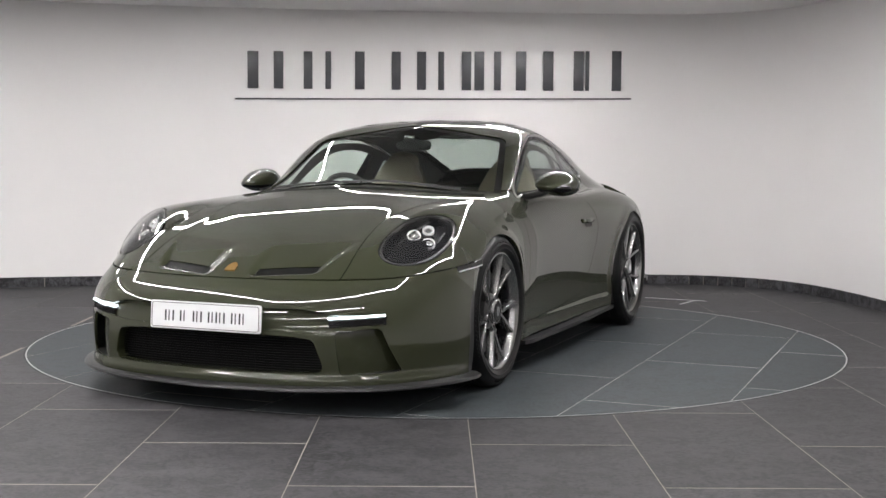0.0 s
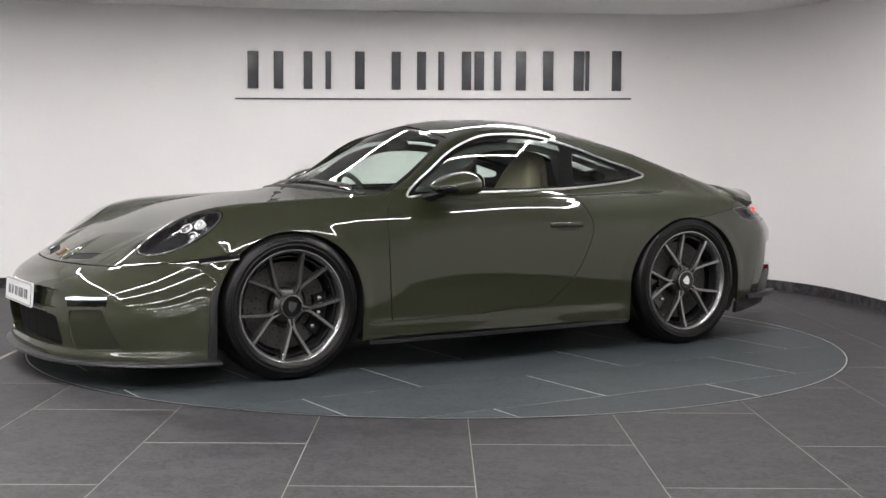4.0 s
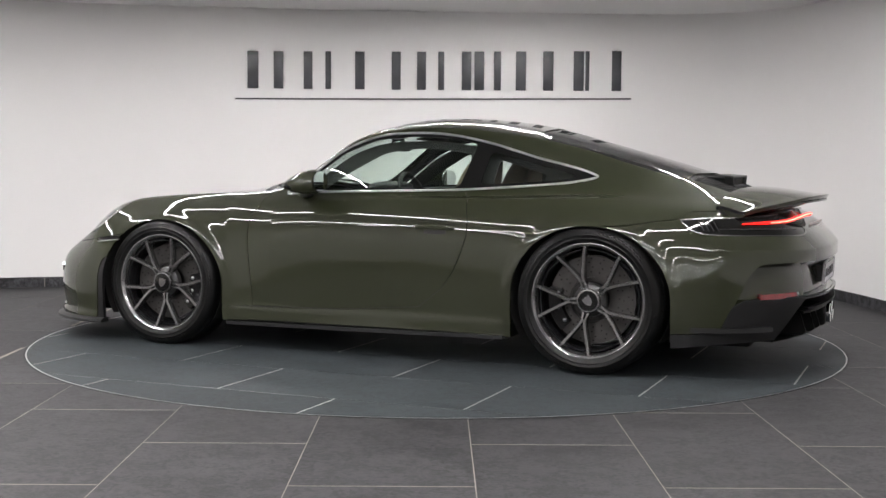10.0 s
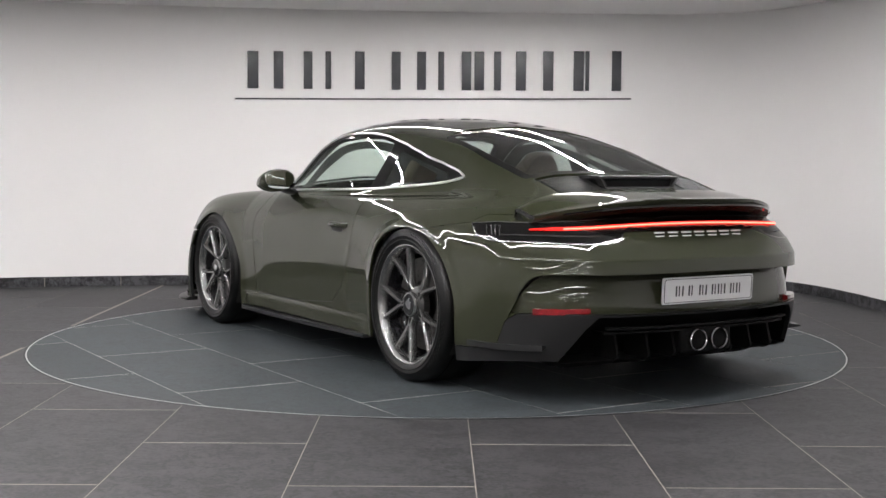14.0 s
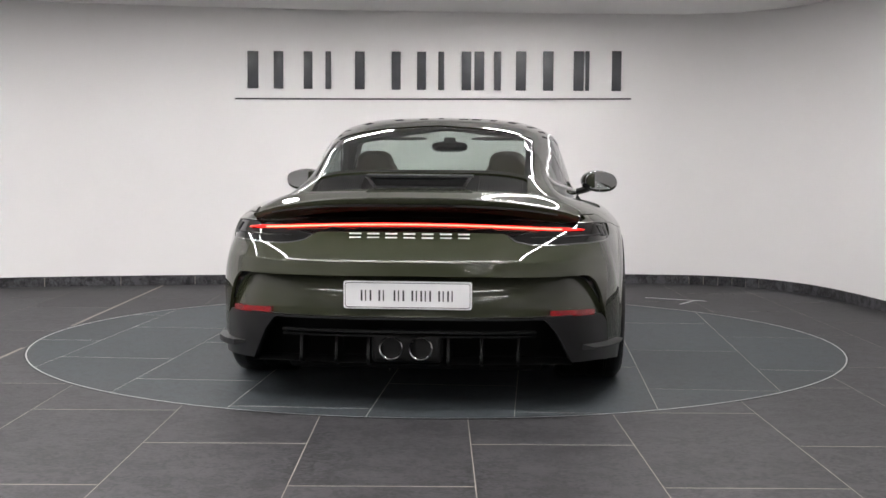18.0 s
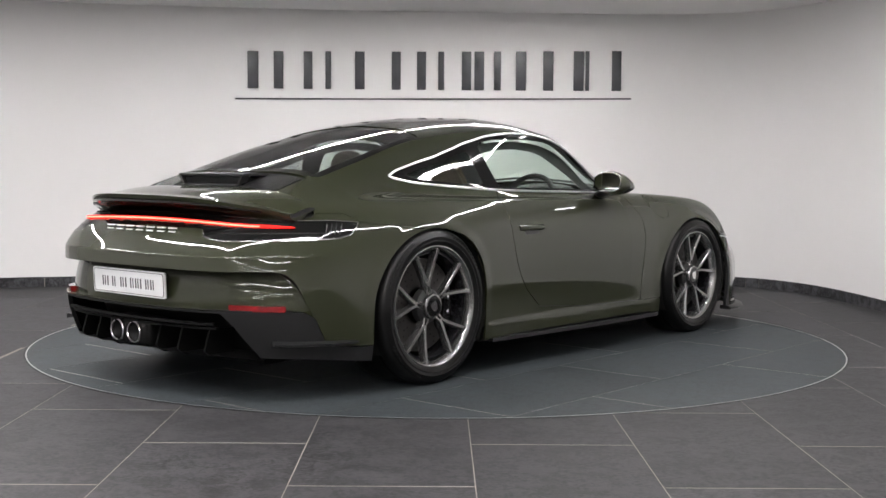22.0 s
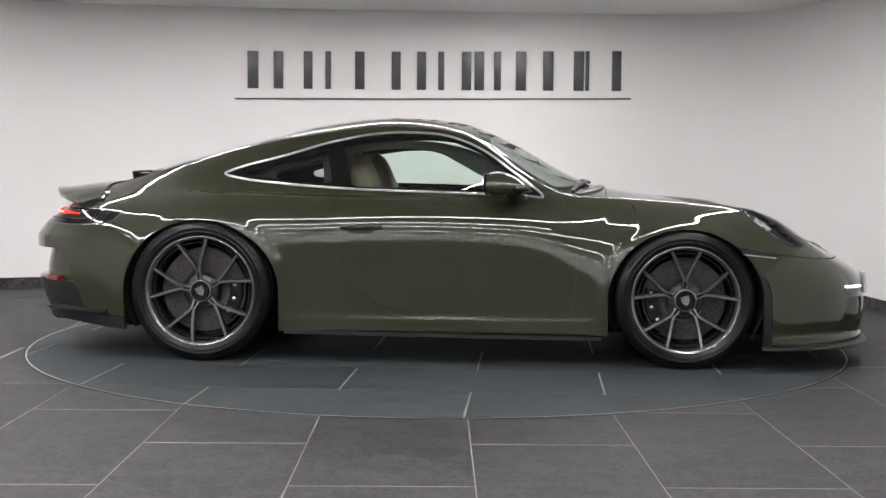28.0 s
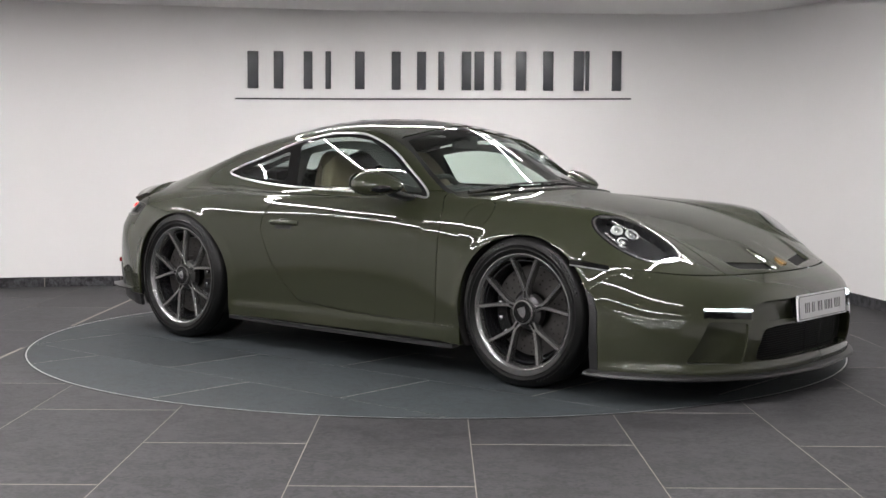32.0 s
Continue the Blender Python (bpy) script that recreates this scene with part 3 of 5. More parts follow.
def body_skin():
    """The left half of the body as one smooth skin over the guide lines."""
    lines = [pchip(k, ALONG) for k in (SILL, LOWER, SIDE, CROWN, BELT, RAIL, MIDDLE, CENTRE)]
    lines = [soften(k, 5.6) for k in lines]
    G = np.stack([pchip(np.array([k[i] for k in lines]), ACROSS) for i in range(len(lines[0]))], 0)
    wide = np.swapaxes(soften(np.swapaxes(G, 0, 1), 5.6, mirror_end=True), 0, 1)
    tight = np.swapaxes(soften(np.swapaxes(G, 0, 1), 1.8, mirror_end=True), 0, 1)
    st = np.arange(len(G)) / ALONG
    w = (np.clip((st - 6.2) / 0.9, 0, 1) * np.clip((11.8 - st) / 0.9, 0, 1))[:, None, None]
    G = tight * w + wide * (1 - w)
    G[:, -1, 1] = 0
    ahead = np.clip((13.0 - st) / 1.0, 0, 1)[:, None, None]
    calm = soften(G, 15.0) * ahead + soften(G, 6.0) * (1 - ahead)
    broad = np.swapaxes(soften(np.swapaxes(calm, 0, 1), 9.0, mirror_end=True), 0, 1)
    flat = np.swapaxes(soften(np.swapaxes(calm, 0, 1), 15.0, mirror_end=True), 0, 1)
    nose = (np.clip((6.4 - st) / 0.8, 0, 1) * np.clip((st - 2.6) / 0.8, 0, 1))[:, None, None]
    broad = flat * nose + broad * (1 - nose)
    keep = w * np.clip((np.arange(G.shape[1]) - 54) / 8, 0, 1)[None, :, None]
    calm = finer(calm * keep + broad * (1 - keep))
    G = finer(G)
    base = G.copy()
    # flared lips round the wheel openings
    for axle, r in ((FRONT_AXLE, ARCH_F), (REAR_AXLE, ARCH_R)):
        d = (np.hypot((G[..., 0] - axle[0]) / r[0], (G[..., 2] - axle[1]) / r[1]) - 1) * r[1]
        G[..., 1] += np.where(G[..., 1] > 0.6, 0.007 / (1 + np.exp((np.abs(d) - 0.036) / 0.010)), 0)
    # the rocker steps out below the doors
    x, z = G[..., 0], G[..., 2]
    mid = np.clip((0.84 - x) / 0.08, 0, 1) * np.clip((x + 0.84) / 0.08, 0, 1)
    G[..., 1] += np.where(G[..., 1] > 0.6, 0.007 * mid / (1 + np.exp((z - 0.234) / 0.008)), 0)
    # ramps that run down into the two vents of the front lid
    x, y, z = G[..., 0].copy(), G[..., 1].copy(), G[..., 2].copy()
    front = 2.092 - 0.25 * (y - 0.11)
    ramp = np.clip((x - front + 0.24) / 0.22, 0, 1) ** 1.1 / (1 + np.exp((x - front) / 0.005))
    lo, hi = 0.112 - 0.10 * (front - x), 0.375 + 0.36 * (front - x)
    side = 1 / (1 + np.exp((lo - y) / 0.006)) / (1 + np.exp((y - hi) / 0.006))
    G[..., 2] -= np.where(G[..., 2] > 0.5, 0.017 * ramp * side, 0)
    # a ledge runs along the foot of the nose
    ledge = 0.017 / (1 + np.exp((z - 0.158) / 0.007)) * np.clip((x - 1.62) / 0.2, 0, 1)
    G[..., 0] += ledge * np.clip(1.25 - np.abs(G[..., 1]), 0.45, 1)
    G[..., 1] += ledge * np.clip(np.abs(G[..., 1]) / 0.9, 0, 0.8)
    # the lid's raised middle between two soft creases
    fold = 1 / (1 + np.exp((y - (0.47 - 0.06 * (x - 1.2))) / 0.012)) * np.clip((2.0 - x) / 0.3, 0, 1) * np.clip((x - 0.86) / 0.2, 0, 1)
    G[..., 2] -= np.where(G[..., 2] > 0.5, 0.0020 * fold, 0)
    # a crisp fold across the tail
    tail = np.clip((-1.75 - x) / 0.15, 0, 1) * np.clip((z - 0.42) / 0.05, 0, 1)
    ridge = np.exp(-np.abs(z - 0.622) / 0.045)
    G[..., 0] -= 0.020 * tail * ridge * np.clip(1.2 - np.abs(y), 0.3, 1)
    # shading follows a calmer skin, with the pressed-in details added back
    calm = calm + (G - base)
    gs, gv = np.gradient(calm, axis=0), np.gradient(calm, axis=1)
    N = np.cross(gv, gs)
    N /= np.linalg.norm(N, axis=2)[:, :, None] + 1e-12
    N[:, -1, 1] = 0
    a, b = G.shape[:2]
    idx = np.arange(a * b).reshape(a, b)
    p, q, r, s = idx[:-1, :-1].ravel(), idx[1:, :-1].ravel(), idx[1:, 1:].ravel(), idx[:-1, 1:].ravel()
    F = np.vstack([np.stack([p, s, r], 1), np.stack([p, r, q], 1)])
    V, N = G.reshape(-1, 3), N.reshape(-1, 3)
    n0 = np.cross(V[F[:, 1]] - V[F[:, 0]], V[F[:, 2]] - V[F[:, 0]])
    if (n0 * N[F[:, 0]]).sum() < 0:
        F = F[:, ::-1]
    if N[:, 2][V[:, 2] > 1.2].mean() < 0:
        N, F = -N, F[:, ::-1]
    return V, N, F


car = new("sports_car")
tagged(car, label="olive green rear-engined coupe with tan seats on a turntable", category="car")

shell = body_skin()
FULL = (shell[0][::3], shell[1][::3], None)


def xz(m):
    return m[0][:, [0, 2]]


def xy(m):
    return m[0][:, [0, 1]]


def yz(m):
    return m[0][:, [1, 2]]


def region(m, field, gap=0.0022):
    """Part a panel from the skin along the line where the field is zero: (panel, strip of the gap, rest)."""
    a, rest = cut(m, field(m) + gap)
    strip, out = cut(rest, field(rest) - gap)
    return a, strip, out


def body_z(x, y):
    """Height of the upper body skin over (x, y)."""
    V, N, _ = FULL
    up = (N[:, 2] > 0.15) & (np.abs(V[:, 0] - x) < 0.12) & (np.abs(V[:, 1] - abs(y)) < 0.12)
    P = V[up]
    d = np.hypot(P[:, 0] - x, P[:, 1] - abs(y))
    k = np.argsort(d)[:4]
    w = 1 / (d[k] + 1e-4) ** 2
    return float((P[k, 2] * w).sum() / w.sum())


def body_x(y, z, front=True):
    """The skin's x at (y, z) on the nose or the tail."""
    V, N, _ = FULL
    ok = (N[:, 0] > 0.2) & (V[:, 0] > 1.4) if front else (N[:, 0] < -0.2) & (V[:, 0] < -1.4)
    P = V[ok]
    d = np.hypot(P[:, 1] - abs(y), P[:, 2] - z)
    k = np.argsort(d)[:4]
    w = 1 / (d[k] + 1e-4) ** 2
    return float((P[k, 0] * w).sum() / w.sum())


def body_y(x, z):
    """The skin's half width at (x, z) on the flank."""
    V, N, _ = FULL
    P = V[N[:, 1] > 0.35]
    d = np.hypot(P[:, 0] - x, P[:, 2] - z)
    k = np.argsort(d)[:4]
    w = 1 / (d[k] + 1e-4) ** 2
    return float((P[k, 1] * w).sum() / w.sum())


def moved(m, v):
    return m[0] + np.asarray(v), m[1], m[2]


def sides(name, m, material, label="", parent=None):
    """One skin on each side of the car."""
    return [skin(name, q, material, parent or car, label) for q in (m, flip(m))]


def both(m):
    return join(m, flip(m))


def arch_field(m, axle, r):
    P = xz(m) - np.array(axle)
    return np.maximum(np.where(P[:, 1] > 0, (np.hypot(P[:, 0] / r[0], P[:, 1] / r[1]) - 1) * r[1], np.abs(P[:, 0]) - r[0]), 0.5 - m[0][:, 1])


seams = []
for axle, r in ((FRONT_AXLE, ARCH_F), (REAR_AXLE, ARCH_R)):
    _, shell = cut(shell, arch_field(shell, axle, r))

# ---- glass ----
WINDOW = loop_curve([(0.515, 0.856), (0.37, 0.972), (0.20, 1.092), (0.02, 1.162), (-0.16, 1.180), (-0.37, 1.172), (-0.61, 1.126), (-0.85, 1.056), (-1.06, 1.003), (-1.160, 0.970), (-1.175, 0.955), (-1.12, 0.940), (-1.0, 0.922), (-0.76, 0.902), (-0.46, 0.884), (0.14, 0.868), (0.40, 0.860)])
dlo, shell = cut(shell, np.maximum(inside(xz(shell), WINDOW), 0.45 - shell[0][:, 1]))
dlo, chrome_band = cut(dlo, inside(xz(dlo), WINDOW) + 0.011)
DOORGLASS = rounded([(0.475, 0.872), (0.36, 0.958), (0.195, 1.074), (0.02, 1.143), (-0.16, 1.162), (-0.37, 1.155), (-0.545, 1.122), (-0.475, 0.898), (0.14, 0.885)], 0.03)
QUARTER = rounded([(-0.625, 1.085), (-0.85, 1.025), (-1.02, 0.980), (-1.085, 0.962), (-1.02, 0.945), (-0.76, 0.922), (-0.58, 0.913)], 0.03)
door_glass, dlo = cut(dlo, inside(xz(dlo), DOORGLASS))
quarter_glass, dlo = cut(dlo, inside(xz(dlo), QUARTER))
trim_path = [(x, body_y(x, z) + 0.001, z) for x, z in WINDOW[::2]]
for s in (1, -1):
    bm = sweep(trim_path, [(0.0062 * math.cos(a), 0.0062 * math.sin(a)) for a in np.linspace(0, 2 * math.pi, 8, endpoint=False)], True, (0, 1, 0))
    bm.transform(Matrix.Diagonal((1, s, 1, 1)))
    bmesh.ops.recalc_face_normals(bm, faces=bm.faces[:])
    part("window_trim", bm, BRIGHTTRIM, car, "polished bright window surround")
CLEAR_DOOR = rounded([(0.345, 0.880), (0.192, 0.977), (0.081, 1.038), (-0.009, 1.089), (-0.099, 1.111), (-0.219, 1.121), (-0.34, 1.116), (-0.50, 1.092), (-0.50, 0.880)], 0.02)
CLEAR_QUARTER = rounded([(-0.640, 0.935), (-0.660, 1.062), (-0.912, 0.986), (-0.903, 0.954), (-0.763, 0.941)], 0.02)
_, pillar_lining = cut(join(door_glass, quarter_glass, dlo), np.minimum(inside(xz(join(door_glass, quarter_glass, dlo)), CLEAR_DOOR), inside(xz(join(door_glass, quarter_glass, dlo)), CLEAR_QUARTER)))
pillar_lining, _ = cut(pillar_lining, np.where(pillar_lining[0][:, 2] > 0.878, -1.0, 1.0))
sides("pillar_lining", shifted(pillar_lining, -0.052), INTERIOR, "dark lining round the side windows")
dlo = join(dlo, chrome_band)
sides("window_frame", shifted(dlo, -0.003), GLOSSBLACK, "gloss black window pillar trim")
sides("door_window", polished(shifted(door_glass, -0.005), 1), GLASS, "green-tinted door glass")
sides("quarter_window", polished(shifted(quarter_glass, -0.004), 1), GLASSDARK, "dark tinted quarter glass")

SCREEN = rounded([(0.80, -0.2), (0.80, 0.10), (0.735, 0.45), (0.625, 0.685), (0.16, 0.555), (0.125, 0.30), (0.115, -0.2)], 0.05)
screen, shell = cut(shell, np.maximum(inside(xy(shell), SCREEN), 0.80 - shell[0][:, 2]))
screen, frit = cut(screen, inside(xy(screen), SCREEN) + 0.035)
skin("windscreen", both(polished(shifted(screen, -0.004), 2)), GLASS, car, "green-tinted windscreen")
skin("windscreen_border", both(shifted(frit, -0.004)), GLOSSBLACK, car, "black border of the windscreen")
REARGLASS = rounded([(-0.80, -0.2), (-0.81, 0.32), (-0.87, 0.492), (-1.25, 0.507), (-1.60, 0.502), (-1.615, 0.25), (-1.62, -0.2)], 0.04)
rear_glass, shell = cut(shell, np.maximum(inside(xy(shell), REARGLASS), 0.80 - shell[0][:, 2]))
rear_glass, rear_frit = cut(rear_glass, inside(xy(rear_glass), REARGLASS) + 0.04)
skin("rear_window", both(polished(shifted(rear_glass, -0.004), 2)), GLASSDARK, car, "dark tinted rear window")
skin("rear_window_border", both(shifted(rear_frit, -0.004)), GLOSSBLACK, car, "black border of the rear window")

# ---- headlamps ----
HL_C, HL_N = np.array([1.702, 0.702, 0.692]), np.array([0.66, 0.33, 0.675])
HL_N = HL_N / np.linalg.norm(HL_N)
HL_A = np.array([-0.311, 0.162, 0.209])
HL_A = HL_A - HL_N * (HL_A @ HL_N)
HL_A /= np.linalg.norm(HL_A)
HL_B = np.cross(HL_N, HL_A)
HL_LONG, HL_WIDE = 0.212, 0.124


def lamp_field(m, grow=0.0):
    d = m[0] - HL_C
    a, b, n = d @ HL_A, d @ HL_B, d @ HL_N
    e = np.sqrt((a / (HL_LONG + grow)) ** 2 + (b / (HL_WIDE + grow)) ** 2)
    return np.where(np.abs(n) < 0.2, (e - 1) * HL_WIDE, 0.2)


lamp, shell = cut(shell, lamp_field(shell))
lamp, lamp_ring = cut(lamp, lamp_field(lamp, -0.007))
for s in (1, -1):
    side = (lambda m: m) if s > 0 else flip
    lens = skin("headlamp", side(shifted(lamp, 0.001)), LENS, car, "clear oval headlamp lens")
    skin("bezel", side(join(shifted(lamp_ring, -0.002), rim(shifted(lamp_ring, -0.002), -0.02))), GLOSSBLACK, lens, "gloss black headlamp rim")
    _, trim = cut(lamp, lamp_field(lamp, -0.016))
    skin("lamp_trim", side(join(shifted(trim, -0.004), rim(shifted(trim, -0.004), -0.01))), GREYMETAL, lens, "thin bright ring inside the headlamp")
    bucket = shifted(lamp, -0.055)
    skin("bucket", side(join(bucket, rim(bucket, 0.054))), LAMPBLACK, lens, "dark headlamp housing")
    flipm = Matrix.Diagonal((1, s, 1, 1))
    for a, b, r in ((0.090, 0.020, 0.026), (0.035, -0.030, 0.030), (0.025, 0.045, 0.030), (-0.050, 0.0, 0.026)):
        q = HL_C + HL_A * a + HL_B * b - HL_N * 0.040
        R = Matrix.Translation(Vector(q)) @ Vector(HL_N).to_track_quat("Y", "Z").to_matrix().to_4x4()
        bm = revolve([(r, -0.01), (r, 0.012), (r * 0.86, 0.014), (r * 0.78, 0.002)], 28)
        bm.transform(flipm @ R)
        bmesh.ops.recalc_face_normals(bm, faces=bm.faces[:])
        part("projector_ring", bm, SILVER, lens, "bright ring of a lamp projector")
        bm = revolve([(r * 0.79, 0.0), (r * 0.6, 0.009), (r * 0.3, 0.013), (0.0005, 0.015)], 24)
        bm.transform(flipm @ R)
        bmesh.ops.recalc_face_normals(bm, faces=bm.faces[:])
        part("projector", bm, LENS if r > 0.031 else CHROME, lens)
    for b in (-0.055, 0.06):
        path = [HL_C + HL_A * a + HL_B * b * math.sqrt(max(0.05, 1 - (a / 0.2) ** 2)) - HL_N * 0.03 for a in np.linspace(-0.13, 0.13, 9)]
        bm = sweep(path, [(-0.004, -0.003), (0.004, -0.003), (0.004, 0.003), (-0.004, 0.003)], up=tuple(HL_N))
        bm.transform(flipm)
        bmesh.ops.recalc_face_normals(bm, faces=bm.faces[:])
        part("light_guide", bm, GREYMETAL, lens, "pale light guide")

# ---- nose ----
front = lambda m: np.where(m[0][:, 0] > 1.5, -1.0, 1.0)
GRILLE_OPEN = rounded([(-0.3, 0.325), (0.38, 0.325), (0.465, 0.312), (0.50, 0.205), (0.485, 0.178), (0.38, 0.172), (-0.3, 0.168)], 0.02)
opening, shell = cut(shell, np.maximum(inside(yz(shell), GRILLE_OPEN), front(shell)))
back = moved(opening, (-0.075, 0, 0))
skin("intake_duct", both(rim(opening, -0.08, (1, 0, 0))), PAINT, car, "painted mouth of the front intake")
skin("intake_backing", both(back), PITBLACK, car)
bm = bmesh.new()
wires = []
for z in np.arange(0.172, 0.325, 0.0105):
    wires.append(sweep([(body_x(y, z) - 0.055, y, z) for y in np.linspace(-0.49, 0.49, 21)], [(-0.0022, -0.0022), (0.0022, -0.0022), (0.0022, 0.0022), (-0.0022, 0.0022)]))
for y in (-0.36, -0.18, 0.0, 0.18, 0.36):
    wires.append(sweep([(body_x(y, 0.17) - 0.055, y, 0.168), (body_x(y, 0.33) - 0.055, y, 0.33)], [(-0.002, -0.002), (0.002, -0.002), (0.002, 0.002), (-0.002, 0.002)], up=(1, 0, 0)))
part("intake_mesh", merge(bm, *wires), PITBLACK, car, "black mesh of the front intake", smooth=False)

# channel behind the number plate, between the day running lights
BAND = rounded([(-0.3, 0.440), (0.44, 0.432), (0.53, 0.412), (0.72, 0.405), (0.705, 0.372), (0.55, 0.362), (0.42, 0.348), (-0.3, 0.345)], 0.012)
band, shell = cut(shell, np.maximum(inside(yz(shell), BAND), front(shell)))
skin("nose_channel", both(join(moved(band, (-0.022, 0, 0)), rim(band, -0.022, (1, 0, 0)))), PAINT, car, "recessed olive channel across the nose")
CORNER = rounded([(0.545, 0.345), (0.70, 0.358), (0.762, 0.175), (0.56, 0.168)], 0.018)
corner, shell = cut(shell, np.maximum(inside(yz(shell), CORNER), front(shell)))
V0, N0, F0 = corner
depth = 0.008 + 0.068 * np.clip((V0[:, 1] - 0.55) / 0.2, 0, 1) ** 1.5
sides("corner_inlet", join(renormal((V0 - np.stack([depth, depth * 0.15, 0 * depth], 1), N0, F0)), rim(corner, -0.012, (1, 0.15, 0))), PAINT, "recessed olive bumper corner")
sides("corner_edge", rim(moved(corner, (-0.0125, -0.002, 0)), -0.07, (1, 0.15, 0)), BLACK, "dark edge of the bumper corner")
for s in (1, -1):
    ys = np.linspace(0.515, 0.712, 9)
    path = [(body_x(y, 0.40) - 0.004, s * y, 0.397 + 0.012 * (y - 0.515) / 0.2) for y in ys]
    drl = part("day_running_light", sweep(path, [(-0.010, -0.004), (0.010, -0.004), (0.010, 0.0045), (-0.010, 0.0045)]), DRLGLOW, car, "glowing white day running light bar")
    part("slot", sweep([(x - 0.006, y, z - 0.023) for x, y, z in path], [(-0.012, -0.015), (0.012, -0.015), (0.012, 0.013), (-0.012, 0.013)]), GLOSSBLACK, drl, "black slot under the light bar")

# bumper seam, front lid, doors
def bumper_field(m):
    V = m[0]
    return np.where(V[:, 0] > 1.45, V[:, 2] - (0.538 + 0.075 * np.clip((2.13 - V[:, 0]) / 0.65, 0, 1) ** 1.6), 0.3)


front_bumper, s1, shell = region(shell, bumper_field)
LID = rounded([(2.5, -0.3), (2.5, 0.50), (1.98, 0.50), (1.55, 0.455), (1.05, 0.52), (0.84, 0.60), (0.86, 0.30), (0.87, -0.3)], 0.05)
STRIP = rounded([(1.50, 0.0), (1.656, 0.0), (1.648, 0.38), (1.628, 0.445), (1.595, 0.480), (1.50, 0.480)], 0.02)
arch_strip, s8, front_bumper = region(front_bumper, lambda m: np.maximum(inside(xz(m), STRIP), 0.5 - m[0][:, 1]), 0.0015)
lid, s2, shell = region(shell, lambda m: np.maximum(inside(xy(m), LID), np.where(m[0][:, 2] > 0.5, -1, 1)), 0.002)
DOOR = rounded([(0.600, 0.880), (0.655, 0.80), (0.690, 0.71), (0.694, 0.60), (0.668, 0.238), (0.13, 0.247), (-0.309, 0.280), (-0.439, 0.382), (-0.505, 0.470), (-0.552, 0.570), (-0.582, 0.66), (-0.580, 0.73), (-0.548, 0.83), (-0.50, 0.90), (0.2, 0.90)], 0.014)
door, s3, shell = region(shell, lambda m: np.maximum(inside(xz(m), DOOR), 0.5 - m[0][:, 1]))
seams += [s1, s2, s3, s8]
# the door's lower seam runs on to the front wheel opening
s7, shell = cut(shell, np.maximum(np.maximum(np.abs(shell[0][:, 2] - 0.2385) - 0.0018, np.abs(shell[0][:, 0] - 0.775) - 0.104), 0.5 - shell[0][:, 1]))
seams += [s7]
nostril, lid = cut(lid, np.maximum(np.abs(lid[0][:, 0] - (2.060 - 0.25 * (lid[0][:, 1] - 0.11))) - 0.026, np.abs(lid[0][:, 1] - 0.247) - 0.130))
sides("lid_vent", join(shifted(nostril, -0.004), rim(nostril, -0.004)), PITBLACK, "dark nostril vent in the front lid")


# ---- tail ----
rearward = lambda m: np.where(m[0][:, 0] < -1.5, -1.0, 1.0)
VALANCE_Z = lambda x: np.interp(x, [-2.3, -2.10, -1.955, -1.905, -1.850, -1.74, -1.4], [0.392, 0.400, 0.388, 0.355, 0.240, 0.224, 0.215])
valance, s4, shell = region(shell, lambda m: np.where(m[0][:, 0] < -1.45, m[0][:, 2] - VALANCE_Z(m[0][:, 0]), 0.3), 0.002)
LIGHTS = rounded([(-0.3, 0.800), (-0.3, 0.742), (0.39, 0.733), (0.435, 0.700), (0.50, 0.688), (0.9, 0.660), (0.9, 0.772), (0.70, 0.772), (0.4, 0.790)], 0.012)
CLUSTER = rounded([(-1.648, 0.763), (-1.705, 0.709), (-1.775, 0.692), (-1.95, 0.686), (-2.6, 0.684), (-2.6, 0.90), (-1.95, 0.90), (-1.80, 0.774)], 0.012)
lights, shell = cut(shell, np.maximum(np.maximum(inside(yz(shell), LIGHTS), inside(xz(shell), CLUSTER)), rearward(shell)))
edge_of = lambda m: np.maximum(inside(yz(m), LIGHTS), inside(xz(m), CLUSTER))
lens_edge, _ = cut(lights, np.maximum(-0.0045 - edge_of(lights), 0.40 - lights[0][:, 1]))
sides("lamp_edge", shifted(lens_edge, 0.001), GREYMETAL, "grey rim of the tail lamp")
skin("tail_light_band", both(join(shifted(lights, -0.002), rim(lights, -0.015))), GLOSSBLACK, car, "smoked black tail light band")
BARZ = lambda y: 0.766 - 0.024 * (y / 0.72) ** 2
bar_path = [(body_x(y, BARZ(y), False) - 0.004, y, BARZ(y)) for y in np.linspace(-0.722, 0.722, 61)]
bm = sweep(bar_path, [(-0.005, -0.007), (0.005, -0.007), (0.006, 0.0), (0.005, 0.007), (-0.005, 0.007)])
for v in bm.verts:
    thin = 1 - 0.75 * max(0.0, (abs(v.co.y) - 0.64) / 0.082)
    v.co.z = BARZ(v.co.y) + (v.co.z - BARZ(v.co.y)) * thin
light_bar = part("red_light_bar", bm, REDGLOW, car, "thin glowing red light bar across the tail")
part("light_core", sweep([(x - 0.0055, y, z) for x, y, z in bar_path[1:-1]], [(-0.001, -0.003), (0.001, -0.003), (0.001, 0.003), (-0.001, 0.003)]), REDCORE, light_bar, "hot bright core of the light bar")
GAP = rounded([(-0.3, 0.860), (-0.3, 0.797), (0.4, 0.787), (0.70, 0.770), (0.735, 0.785), (0.70, 0.815), (0.4, 0.850)], 0.01)
under, shell = cut(shell, np.maximum(inside(yz(shell), GAP), np.where(shell[0][:, 0] < -1.75, -1.0, 1.0)))
